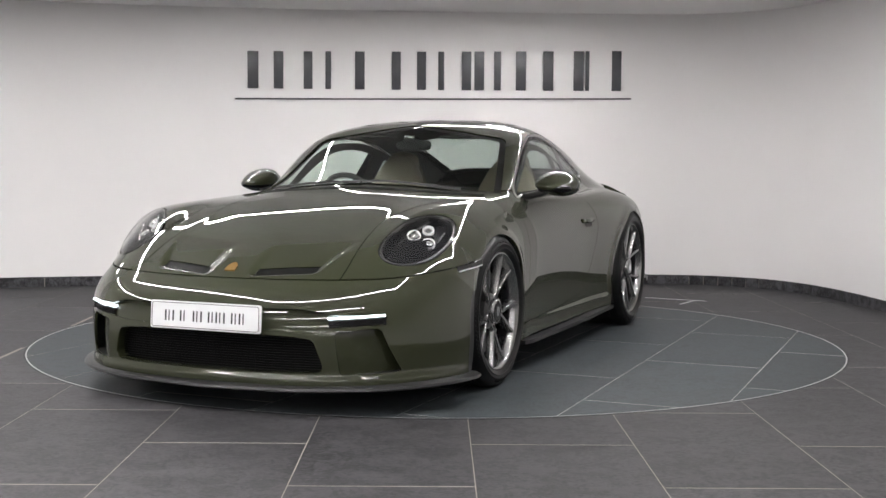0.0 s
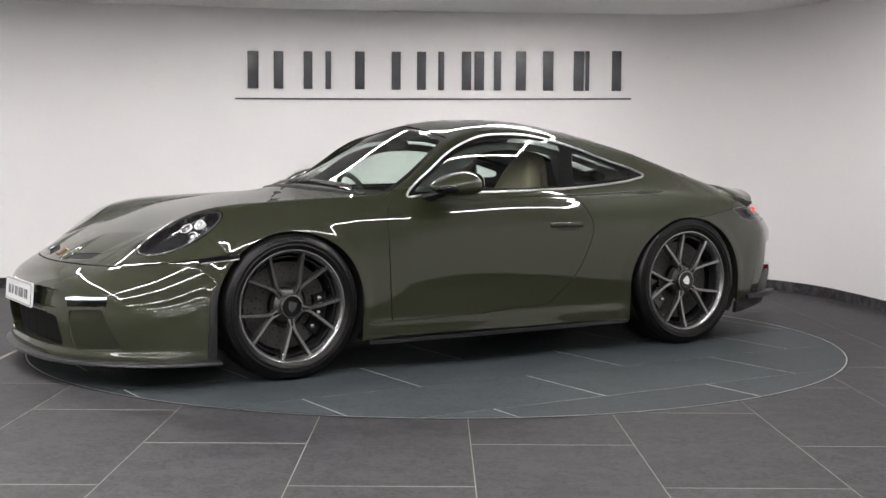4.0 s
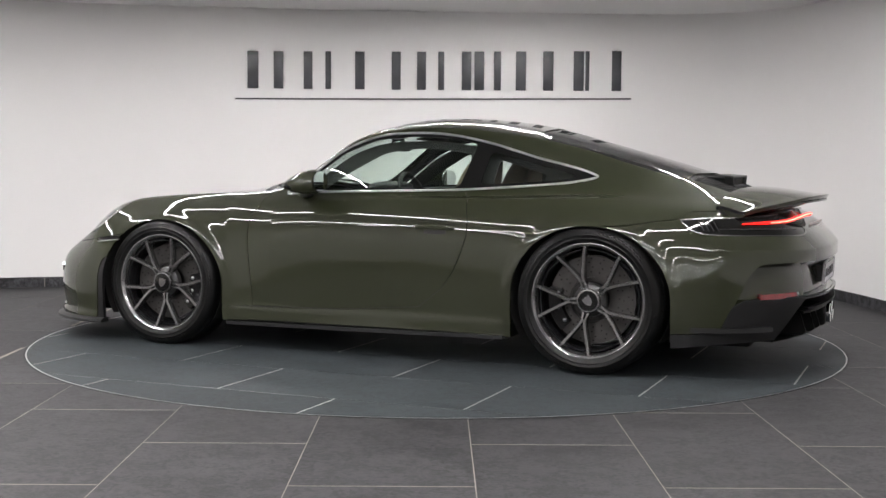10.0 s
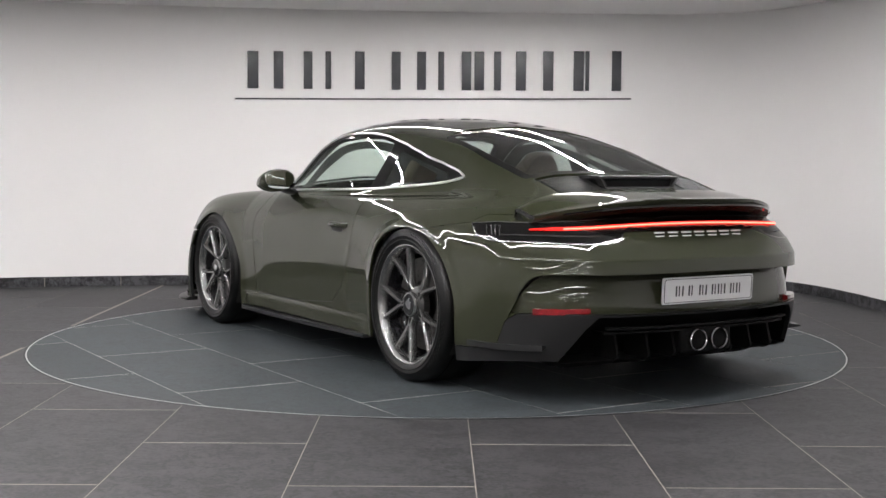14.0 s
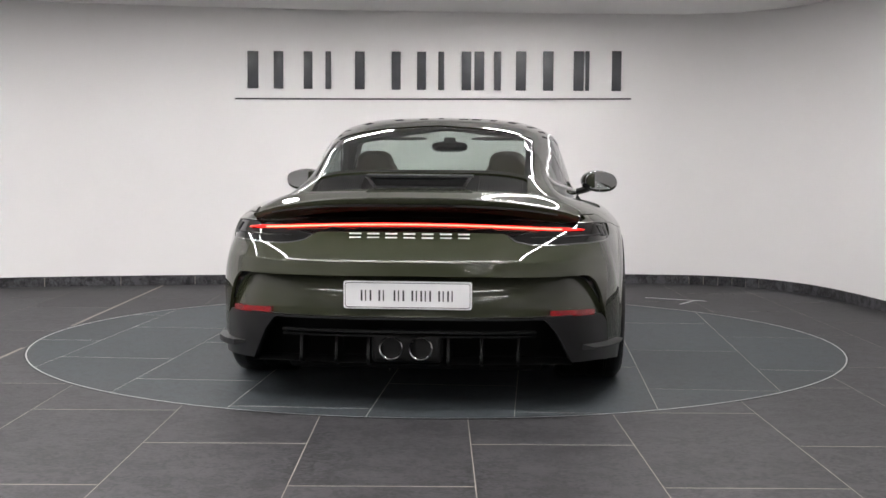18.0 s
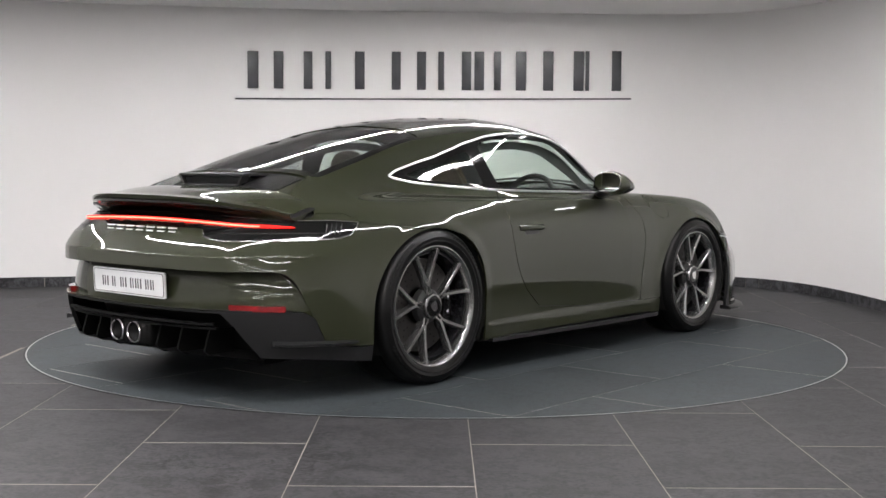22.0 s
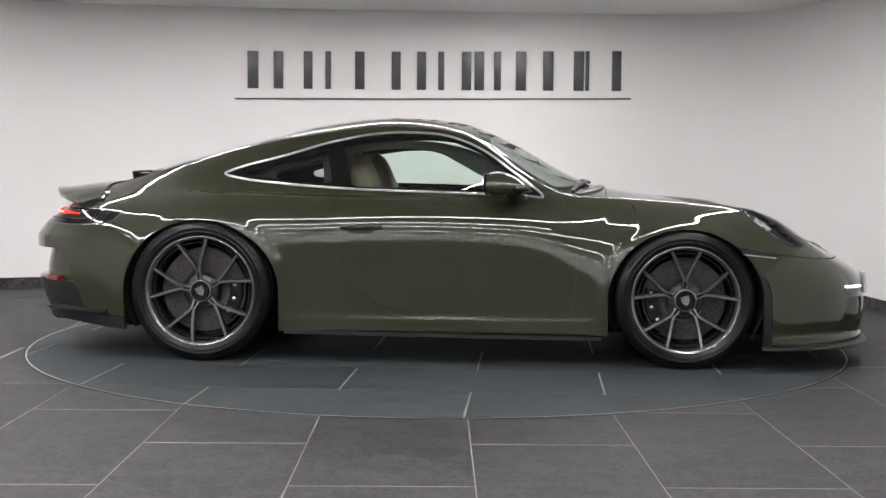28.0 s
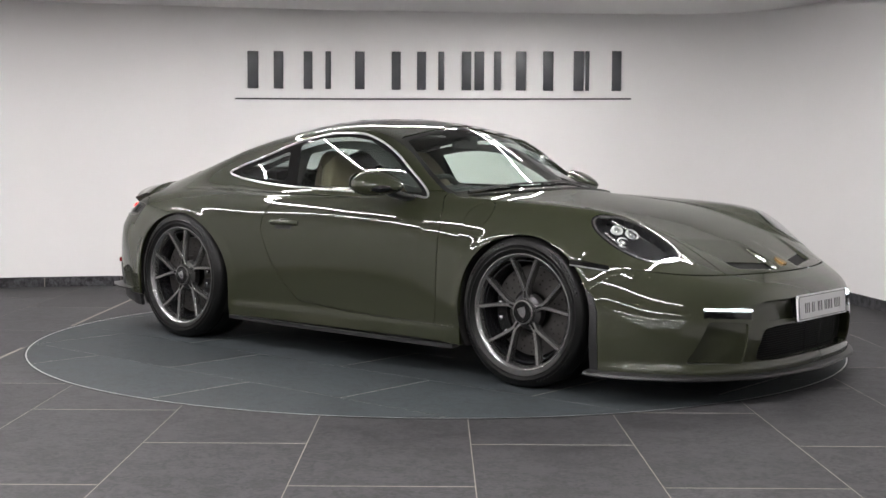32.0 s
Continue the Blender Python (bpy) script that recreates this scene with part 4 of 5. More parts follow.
skin("spoiler_gap", both(join(moved(under, (0.05, 0, -0.005)), rim(under, 0.05, (1, 0, -0.1)))), BLACK, car, "black vented gap under the spoiler")
RECESS = rounded([(-0.3, 0.566), (0.66, 0.561), (0.745, 0.556), (0.775, 0.527), (0.797, 0.477), (0.818, 0.388), (0.835, 0.30), (-0.3, 0.30)], 0.02)
recess, shell = cut(shell, np.maximum(inside(yz(shell), RECESS), rearward(shell)))
GRILLE = rounded([(-1.63, -0.2), (-1.62, 0.478), (-1.84, 0.478), (-1.875, 0.2), (-1.88, -0.2)], 0.02)
grille, shell = cut(shell, np.maximum(inside(xy(shell), GRILLE), 0.80 - shell[0][:, 2]))


def rear_bumper_field(m):
    V = m[0]
    return np.where(V[:, 0] < -1.30, V[:, 2] - np.interp(V[:, 0], [-1.70, -1.64, -1.36], [0.80, 0.763, 0.725]), 0.3)


rear_bumper, s5, shell = region(shell, rear_bumper_field, 0.0016)
seams += [s4, s5]
V0, N0, F0 = recess
outer = np.interp(V0[:, 2], [0.38, 0.477, 0.527, 0.556, 0.57], [0.820, 0.797, 0.775, 0.745, 0.73])
wall = np.clip((outer - V0[:, 1]) / np.interp(V0[:, 2], [0.40, 0.55], [0.008, 0.050]), 0, 1)
lift = np.clip((V0[:, 2] - 0.37) / 0.195, 0, 1)
depth = (0.046 + 0.004 * lift + 0.034 * lift**2) * wall**0.8
hollow = renormal((V0 + np.stack([depth, 0 * depth, 0 * depth], 1), N0, F0))
outlet, hollow = cut(hollow, np.where(V0[:, 2] > 0.425, wall - 0.93, 1.0))
sides("bumper_outlet", outlet, GLOSSBLACK, "black air outlet beside the plate recess")
skin("plate_recess", both(join(hollow, rim(recess, 0.084, (1, 0, 0)))), PAINT, car, "recessed olive panel behind the rear plate")

# fuel flap on the right front wing
FLAP = np.array([0.905, 0.772])
right = flip(shell)
flap, s6, right = region(right, lambda m: np.where(m[0][:, 1] < -0.6, np.hypot(m[0][:, 0] - FLAP[0], (m[0][:, 2] - FLAP[1]) * 1.15) - 0.076, 0.3), 0.0014)
skin("body_shell", join(shell, rim(shell, -0.012), right, rim(right, -0.012)), PAINT, car, "glossy olive roof, wings and quarter panels")
skin("fuel_flap", join(flap, rim(flap, -0.01)), PAINT, car)
skin("front_bumper", both(join(front_bumper, rim(front_bumper, -0.012))), PAINT, car)
sides("arch_strip", join(shifted(arch_strip, -0.003), rim(shifted(arch_strip, -0.003), -0.02)), VALANCE, "satin black strip ahead of the front wheel")
skin("front_lid", both(join(lid, rim(lid, -0.012))), PAINT, car, "creased olive front lid")
sides("door", join(door, rim(door, -0.012)), PAINT, "closed olive door")
skin("rear_bumper", both(join(rear_bumper, rim(rear_bumper, -0.012))), PAINT, car)
for q in seams:
    for h in pieces(q) + pieces(flip(q)):
        skin("shut_line", shifted(h, -0.017), INTERIOR, car, "dark gap between two panels")
skin("shut_line", shifted(s6, -0.017), INTERIOR, car, "dark gap between two panels")

# diffuser
# the valance's middle goes near-black: its shade is put into the colour
CORE = rounded([(-0.3, 0.384), (0.560, 0.384), (0.605, 0.330), (0.675, 0.190), (0.69, 0.0), (-0.3, 0.0)], 0.012)
core, valance = cut(valance, np.maximum(inside(yz(valance), CORE), rearward(valance)))
valance, _ = cut(valance, np.where(valance[0][:, 0] < -1.45, np.interp(valance[0][:, 0], [-2.2, -1.92, -1.60], [0.200, 0.182, 0.150]) - valance[0][:, 2], -1.0))
core, _ = cut(core, 0.160 - core[0][:, 2])
skin("rear_valance", both(join(valance, rim(valance, -0.02))), VALANCE, car, "satin dark grey rear valance")
skin("diffuser", both(join(moved(core, (0.20, 0, 0)), rim(core, 0.20, (1, 0, 0)))), PITBLACK, car, "black recessed diffuser with shade in its colour")
for k, zz in enumerate((0.335, 0.315)):
    part("diffuser_ledge", sweep([(body_x(y, 0.36, False) + 0.012 + 0.02 * k, y, zz) for y in np.linspace(-0.52, 0.52, 25)], [(-0.014, -0.005), (0.014, -0.005), (0.014, 0.005), (-0.014, 0.005)]), PITBLACK, car, "black ledge over the diffuser")
for y in (-0.45, -0.30, -0.165, 0.165, 0.30, 0.45):
    xf = body_x(y, 0.30, False)
    part("diffuser_fin", prism(rounded([(xf + 0.05, 0.305), (xf + 0.19, 0.305), (xf + 0.18, 0.185), (xf + 0.06, 0.185), (xf + 0.02, 0.21)], 0.01), y - 0.006, y + 0.006), PITBLACK, car, "black upright diffuser fin")
part("exhaust_panel", bm_box(-2.262, -2.14, -0.145, 0.150, 0.205, 0.332, 0.028, 4), PITBLACK, car, "black exhaust surround")
for y in (0.066, -0.056):
    bm = revolve([(0.047, -0.10), (0.049, 0.0), (0.0455, 0.004), (0.042, 0.0), (0.040, -0.08)], 40)
    bm.transform(pose(-2.278, y, 0.268, 0, 0, 90))
    tip = part("tailpipe", bm, CHROME, car, "round polished tailpipe")
    bm = revolve([(0.041, -0.07), (0.0005, -0.07)], 24)
    bm.transform(pose(-2.278, y, 0.268, 0, 0, 90))
    part("bore", bm, INTERIOR, tip, "dark inside of the tailpipe")
for s in (1, -1):
    part("canard", sweep([(-1.72, s * 0.876, 0.248), (-1.86, s * 0.852, 0.249), (-1.98, s * 0.802, 0.252), (-2.07, s * 0.740, 0.256)], [(-0.034, -0.004), (0.026, -0.014), (0.026, 0.010), (-0.034, 0.003)]), VALANCE, car, "small black side winglet")
    ys = np.linspace(0.577, 0.757, 11)
    path = [(body_x(y, 0.412, False) + 0.010 + 0.030 * (0.757 - y) / 0.18, s * y, 0.408 - 0.006 * (y - 0.577) / 0.18) for y in ys]
    part("reflector", sweep(path, [(-0.016, -0.0125), (0.016, -0.0125), (0.016, 0.0125), (-0.016, 0.0125)]), REDLENS, car, "red rear reflector")
    # smoked lamp detail: two long guides and slanting ribs at the outer end
    for dz, y0, y1 in ((-0.048, 0.46, 0.80), (-0.030, 0.50, 0.80)):
        part("lamp_guide", sweep([(body_x(y, 0.72, False) - 0.001, s * y, 0.748 + dz) for y in np.linspace(y0, y1, 11)], [(-0.003, -0.0025), (0.003, -0.0025), (0.003, 0.0025), (-0.003, 0.0025)]), DARKMETAL, car, "smoked tail lamp element")
    for k in range(4):
        xa = -1.735 - 0.022 * k
        part("lamp_rib", sweep([(xa - 0.030 * t, s * (body_y(xa - 0.030 * t, 0.756 - 0.045 * t) + 0.0005), 0.756 - 0.045 * t) for t in (0.0, 0.5, 1.0)], [(-0.002, -0.002), (0.002, -0.002), (0.002, 0.002), (-0.002, 0.002)]), DARKMETAL, car, "grey rib inside the tail lamp")

# spoiler: a blade whose top runs back and slightly down from the engine lid to a thin lip
def blade(y):
    """Front edge and lip of the spoiler at y: (x, z) pairs."""
    u = min(1.0, abs(y) / 0.70)
    return (-1.872 + 0.070 * u**2.2, 0.910 - 0.050 * u**3), (-2.245 + 0.310 * u**2.4, 0.868 - 0.062 * u**3)


bm = bmesh.new()
rows, ends = [], []
for y in np.linspace(-0.70, 0.70, 57):
    u = abs(y) / 0.70
    (xl, zl), (xt, zt) = blade(y)
    deck = body_z(xl, y)
    zl += (deck + 0.012 - zl) * u**5
    zt += (body_z(xt + 0.02, y) + 0.030 - zt) * u**6
    top = [(xl + (xt - xl) * t, zl + (zt - zl) * t + 0.010 * math.sin(math.pi * t) * (1 - t) + 0.007 * max(0.0, t - 0.8) / 0.2) for t in np.linspace(0, 1, 16)]
    low = [(xt + 0.002, zt - 0.006), (xt + 0.012, zt - 0.016), (xt + 0.06 - 0.02 * u, zt - 0.028), (xt + 0.12 - 0.07 * u, zt - 0.048), (xl - 0.03, min(deck - 0.01, zl - 0.02)), (xl + 0.004, min(deck - 0.004, zl - 0.012))]
    rows.append([bm.verts.new((x, y, z)) for x, z in top + low])
    ends = top
for A, B in zip(rows, rows[1:]):
    n = len(A)
    for j in range(n):
        bm.faces.new((A[j], B[j], B[(j + 1) % n], A[(j + 1) % n]))
bm.faces.new(rows[0])
bm.faces.new(rows[-1][::-1])
bmesh.ops.recalc_face_normals(bm, faces=bm.faces[:])
spoiler = part("spoiler", bm, PAINT, car, "raised olive tail spoiler")
part("spoiler_lip", sweep([(blade(y)[1][0] + 0.024, y, blade(y)[1][1] - 0.020) for y in np.linspace(-0.60, 0.60, 45)], [(-0.016, -0.005), (0.022, -0.005), (0.022, 0.006), (-0.016, 0.004)]), GLOSSBLACK, spoiler, "black underside lip of the spoiler")
for s in (1, -1):
    part("end_seal", sweep([(x, s * 0.702, z - 0.004) for x, z in [(ends[0][0], ends[0][1] - 0.03)] + ends], [(-0.005, -0.009), (0.005, -0.009), (0.005, 0.006), (-0.005, 0.006)]), GLOSSBLACK, spoiler, "black seal at the end of the spoiler")

# engine grille and its scoop
skin("engine_grille", both(join(shifted(grille, -0.012), rim(grille, -0.012))), INTERIOR, car, "black engine lid grille")
for k in range(101):
    y = -0.455 + k * 0.0091
    if abs(y) > 0.262:
        part("grille_slat", sweep([(x, y, body_z(x, y) - 0.007) for x in np.linspace(-1.645, -1.825, 6)], [(-0.0022, -0.004), (0.0022, -0.004), (0.0022, 0.004), (-0.0022, 0.004)]), BLACK, car)
bm = prism(rounded([(-1.62, 0.962), (-1.70, 0.972), (-1.795, 0.966), (-1.793, 0.955), (-1.70, 0.960), (-1.62, 0.954)], 0.004), -0.238, 0.238)
for v in bm.verts:
    v.co.y *= 1 - 0.09 * max(0.0, (-1.66 - v.co.x) / -0.14) if v.co.x > -1.66 else 1.0
scoop = part("scoop", bm, VALANCE, car, "black intake scoop on the engine lid")
part("scoop_slot", bm_box(-1.780, -1.64, -0.210, 0.210, 0.90, 0.953, 0.004), PITBLACK, scoop, "dark slot below the scoop")
part("scoop_lip", prism(rounded([(-1.66, 0.900), (-1.80, 0.900), (-1.808, 0.912), (-1.79, 0.918), (-1.66, 0.915)], 0.004), -0.200, 0.200), VALANCE, scoop)
for s in (1, -1):
    part("scoop_side", sweep([(-1.777, s * 0.230, 0.960), (-1.777, s * 0.214, 0.940), (-1.777, s * 0.196, 0.912)], [(-0.022, -0.006), (0.022, -0.006), (0.022, 0.006), (-0.022, 0.006)], up=(0, s, 0)), INTERIOR, scoop)

# splitter and side skirts
LIP = pchip([(1.600, 0.925), (1.66, 0.932), (1.78, 0.905), (1.95, 0.812), (2.105, 0.645), (2.205, 0.40), (2.245, 0.0)], 8)
lip_path = [(x + 0.004, y, 0.118 - 0.010 * (1 - y / 0.93)) for x, y in LIP]
lip_path = lip_path + [(x, -y, z) for x, y, z in lip_path[::-1][1:]]
part("splitter", sweep(lip_path, [(-0.034, -0.006), (-0.030, 0.004), (-0.010, 0.012), (0.05, 0.014), (0.05, -0.012), (-0.026, -0.012)]), BLACK, car, "matt black front splitter")
for s in (1, -1):
    path = [(x, s * (body_y(x, 0.20) - 0.030 + 0.052 * math.sin(math.pi * min(1, max(0, (0.80 - x) / 1.6))) ** 0.45), 0.142 + 0.012 * (0.8 - x) / 1.6) for x in np.linspace(0.80, -0.79, 33)]
    q = s
    part("side_skirt", sweep(path, [(q * a, b) for a, b in ((0.05, -0.004), (-0.024, -0.004), (-0.031, -0.001), (-0.027, 0.004), (0.0, 0.009), (0.05, 0.014))]), VALANCE, car, "satin black side skirt")
    for axle, r in ((FRONT_AXLE, ARCH_F), (REAR_AXLE, ARCH_R)):
        prof = []
        path = [(axle[0] + (r[0] + 0.004) * math.cos(a), axle[1] + (r[1] + 0.004) * math.sin(a)) for a in np.linspace(-0.55, math.pi + 0.55, 40)]
        bm = bmesh.new()
        R = [[bm.verts.new((x, s * y, max(z, 0.13))) for y in (0.895, 0.80, 0.62, 0.56)] for x, z in path]
        for A, B in zip(R, R[1:]):
            for j in range(3):
                bm.faces.new((A[j], A[j + 1], B[j + 1], B[j]))
        C = [A[3] for A in R]
        bm.faces.new(C)
        bmesh.ops.triangulate(bm, faces=[f for f in bm.faces if len(f.verts) > 4])
        part("wheel_arch_liner", bm, INTERIOR, car, "black wheel arch lining")
    # side marker
    part("side_marker", sweep([(x, s * (body_y(x, z) + 0.002), z) for x, z in ((1.675, 0.572), (1.60, 0.580), (1.545, 0.586), (1.50, 0.590))], [(-0.004, -0.011), (0.004, -0.011), (0.004, 0.011), (-0.004, 0.011)]), GLOSSBLACK, car, "smoked side marker lamp")
    part("marker_edge", sweep([(x, s * (body_y(x, z) + 0.005), z - 0.010) for x, z in ((1.670, 0.572), (1.60, 0.580), (1.545, 0.586), (1.502, 0.590))], [(-0.003, -0.0025), (0.003, -0.0025), (0.003, 0.0025), (-0.003, 0.0025)]), BRIGHTTRIM, car, "bright lower edge of the side marker")
    # door handle
    hz = 0.695
    hp = [(x, s * (body_y(x, hz) + 0.012 * math.sin(math.pi * (x + 0.515) / 0.22)), hz) for x in np.linspace(-0.512, -0.298, 11)]
    handle = part("door_handle", sweep(hp, [(0.007 * math.cos(a), 0.014 * math.sin(a)) for a in np.linspace(0, 2 * math.pi, 12, endpoint=False)]), PAINT, car, "olive flush door handle")
    # no hollow is cut; a flat dark strip gives its shade
    part("handle_shade", sweep([(x, s * (body_y(x, hz - 0.014) + 0.0015), hz - 0.014) for x in np.linspace(-0.47, -0.345, 6)], [(-0.002, -0.022), (0.002, -0.022), (0.002, 0.020), (-0.002, 0.020)]), INTERIOR, handle, "flat dark strip painting in the shaded hollow behind the handle")


# ---- door mirrors ----
def egg(c, r, power=(2.0, 2.0), seg=28):
    """A rounded solid: superellipsoid about c with half sizes r."""
    bm = bmesh.new()
    bmesh.ops.create_uvsphere(bm, u_segments=seg, v_segments=seg // 2, radius=1.0)
    for v in bm.verts:
        q = v.co
        e = 2.0 / power[0]
        v.co = Vector([c[i] + r[i] * math.copysign(abs(q[i]) ** e, q[i]) for i in range(3)])
    return bm


for s in (1, -1):
    bm = egg((0, 0, 0), (0.138, 0.108, 0.066), (2.15, 2.15))
    for v in bm.verts:
        x, y, z = v.co
        k = 1 - 0.5 * max(0, (x + 0.03) / 0.165) ** 1.4
        v.co = Vector((max(x, -0.085), y * (0.92 + 0.08 * k) - 0.03 * x / 0.135 * 0.6, z * k - 0.016 * max(0, x + 0.03) / 0.165 - 0.008 * y / 0.105))
    bm.transform(Matrix.Diagonal((1, s, 1, 1)) @ pose(0.315, 0.893, 0.918))
    bmesh.ops.recalc_face_normals(bm, faces=bm.faces[:])
    mirror = part("door_mirror", bm, PAINT, car, "olive door mirror on a black foot")
    bm = egg((0, 0, 0), (0.130, 0.100, 0.034), (2.4, 2.4), 24)
    for v in bm.verts:
        v.co.x = max(v.co.x, -0.082)
    bm.transform(Matrix.Diagonal((1, s, 1, 1)) @ pose(0.315, 0.890, 0.896))
    bmesh.ops.recalc_face_normals(bm, faces=bm.faces[:])
    part("lower_shell", bm, GLOSSBLACK, mirror, "black lower mirror shell")
    bm = prism(rounded([(0.093 * math.copysign(abs(math.cos(a)) ** 0.8, math.cos(a)), 0.052 * math.copysign(abs(math.sin(a)) ** 0.8, math.sin(a))) for a in np.linspace(0, 2 * math.pi, 24, endpoint=False)], 0.005, 2), 0.0, 0.004, 0)
    bm.transform(Matrix.Diagonal((1, s, 1, 1)) @ pose(0.2265, 0.900, 0.921, 0, 0, 6))
    bmesh.ops.recalc_face_normals(bm, faces=bm.faces[:])
    part("mirror_glass", bm, mat_mirror, mirror, "mirror glass")
    bm = sweep([(0.40, 0.720, 0.846), (0.39, 0.76, 0.850), (0.36, 0.82, 0.868), (0.34, 0.86, 0.885)], [(0.045 * math.cos(a), 0.020 * math.sin(a)) for a in np.linspace(0, 2 * math.pi, 14, endpoint=False)])
    bm.transform(Matrix.Diagonal((1, s, 1, 1)))
    bmesh.ops.recalc_face_normals(bm, faces=bm.faces[:])
    part("foot", bm, BLACK, mirror, "black mirror foot")


# ---- number plates, badge ----
def letter_bars(x0, x1, words):
    """Upright strokes that stand for lettering between x0 and x1: (start, width) pairs; words: letters a word."""
    total = sum(words) + 0.7 * (len(words) - 1)
    step = (x1 - x0) / total
    out, x = [], x0
    for w in words:
        for k in range(w):
            out.append((x + 0.10 * step, 0.20 * step))
            if k % 3 != 1:
                out.append((x + 0.58 * step, 0.14 * step))
            x += step
        x += 0.7 * step
    return out


for fr in (True, False):
    xp, zc, tilt = (2.268, 0.390, 4) if fr else (-2.262, 0.484, -3)
    M = pose(xp, 0, zc, 0, -tilt if fr else tilt, 0) @ (pose(0, 0, 0, 0, 0, 0) if fr else pose(0, 0, 0, 0, 0, 180))
    bm = prism(rounded([(-0.262, -0.057), (0.262, -0.057), (0.262, 0.057), (-0.262, 0.057)], 0.012), -0.008, 0.002, 0)
    bm.transform(M)
    plate = part("number_plate", bm, WHITEPLATE, car, "white plate with a line of dark lettering")
    path = [(0.003, y, z) for y, z in rounded([(-0.255, -0.050), (0.255, -0.050), (0.255, 0.050), (-0.255, 0.050)], 0.012)]
    bm = sweep(path, [(-0.0012, -0.001), (0.0012, -0.001), (0.0012, 0.001), (-0.0012, 0.001)], True, (1, 0, 0))
    bm.transform(M)
    part("plate_border", bm, DARKMETAL, plate)
    for y, w in letter_bars(-0.195, 0.195, (3, 7)):
        bm = bm_box(0.002, 0.0035, y, y + w, -0.024, 0.020)
        bm.transform(M)
        part("lettering_bar", bm, DARKINK, plate, smooth=False)
part("plate_bracket", bm_box(2.20, 2.252, -0.20, 0.20, 0.345, 0.435, 0.01), GLOSSBLACK, car)
part("rear_plate_bracket", bm_box(-2.254, -2.20, -0.22, 0.22, 0.44, 0.53, 0.01), BLACK, car)
SHIELD = [(-0.5, 0.62), (-0.2, 0.55), (0, 0.66), (0.2, 0.55), (0.5, 0.62), (0.48, -0.1), (0.3, -0.5), (0, -0.75), (-0.3, -0.5), (-0.48, -0.1)]
bm = prism(rounded([(-b * 0.046, a * 0.050) for a, b in [(q[0], q[1]) for q in SHIELD]], 0.006), -0.002, 0.006, 2)
zc = body_z(2.055, 0)
slope = math.degrees(math.atan2(body_z(2.09, 0) - body_z(2.02, 0), 0.07))
bm.transform(pose(2.055, 0, zc + 0.002, 0, -slope, 0) @ pose(0, 0, 0, 0, 0, 180))
part("crest_badge", bm, GOLD, car, "small gold shield badge")
for k in range(7):
    y = 0.262 - (k + 0.5) * 0.524 / 7
    zb = 0.722
    xb = body_x(y, zb, False) - 0.006
    part("badge_piece", merge(bm_box(xb - 0.008, xb + 0.006, y - 0.024, y + 0.024, zb + 0.005, zb + 0.011, 0.001), bm_box(xb - 0.008, xb + 0.006, y - 0.024, y + 0.024, zb - 0.011, zb - 0.005, 0.001)), SILVER, car, "bright plain piece of the maker's mark")

# wipers
for y0, y1 in ((0.50, -0.12), (-0.02, -0.60)):
    pts = []
    for t in np.linspace(0, 1, 9):
        y = y0 + (y1 - y0) * t
        x = 0.78 - 0.16 * (abs(y) / 0.72) ** 2 - 0.03 * math.sin(math.pi * t)
        pts.append((x, y, body_z(x, y) + 0.006))
    part("wiper", sweep(pts, [(-0.010, -0.004), (0.010, -0.004), (0.006, 0.008), (-0.006, 0.008)]), BLACK, car, "black wiper blade")
part("cowl", sweep([(0.835 - 0.17 * (abs(y) / 0.66) ** 2, y, body_z(0.835 - 0.17 * (abs(y) / 0.66) ** 2, y) - 0.002) for y in np.linspace(-0.62, 0.62, 25)], [(-0.03, -0.004), (0.03, -0.004), (0.03, 0.005), (-0.03, 0.005)]), BLACK, car, "black scuttle panel below the windscreen")


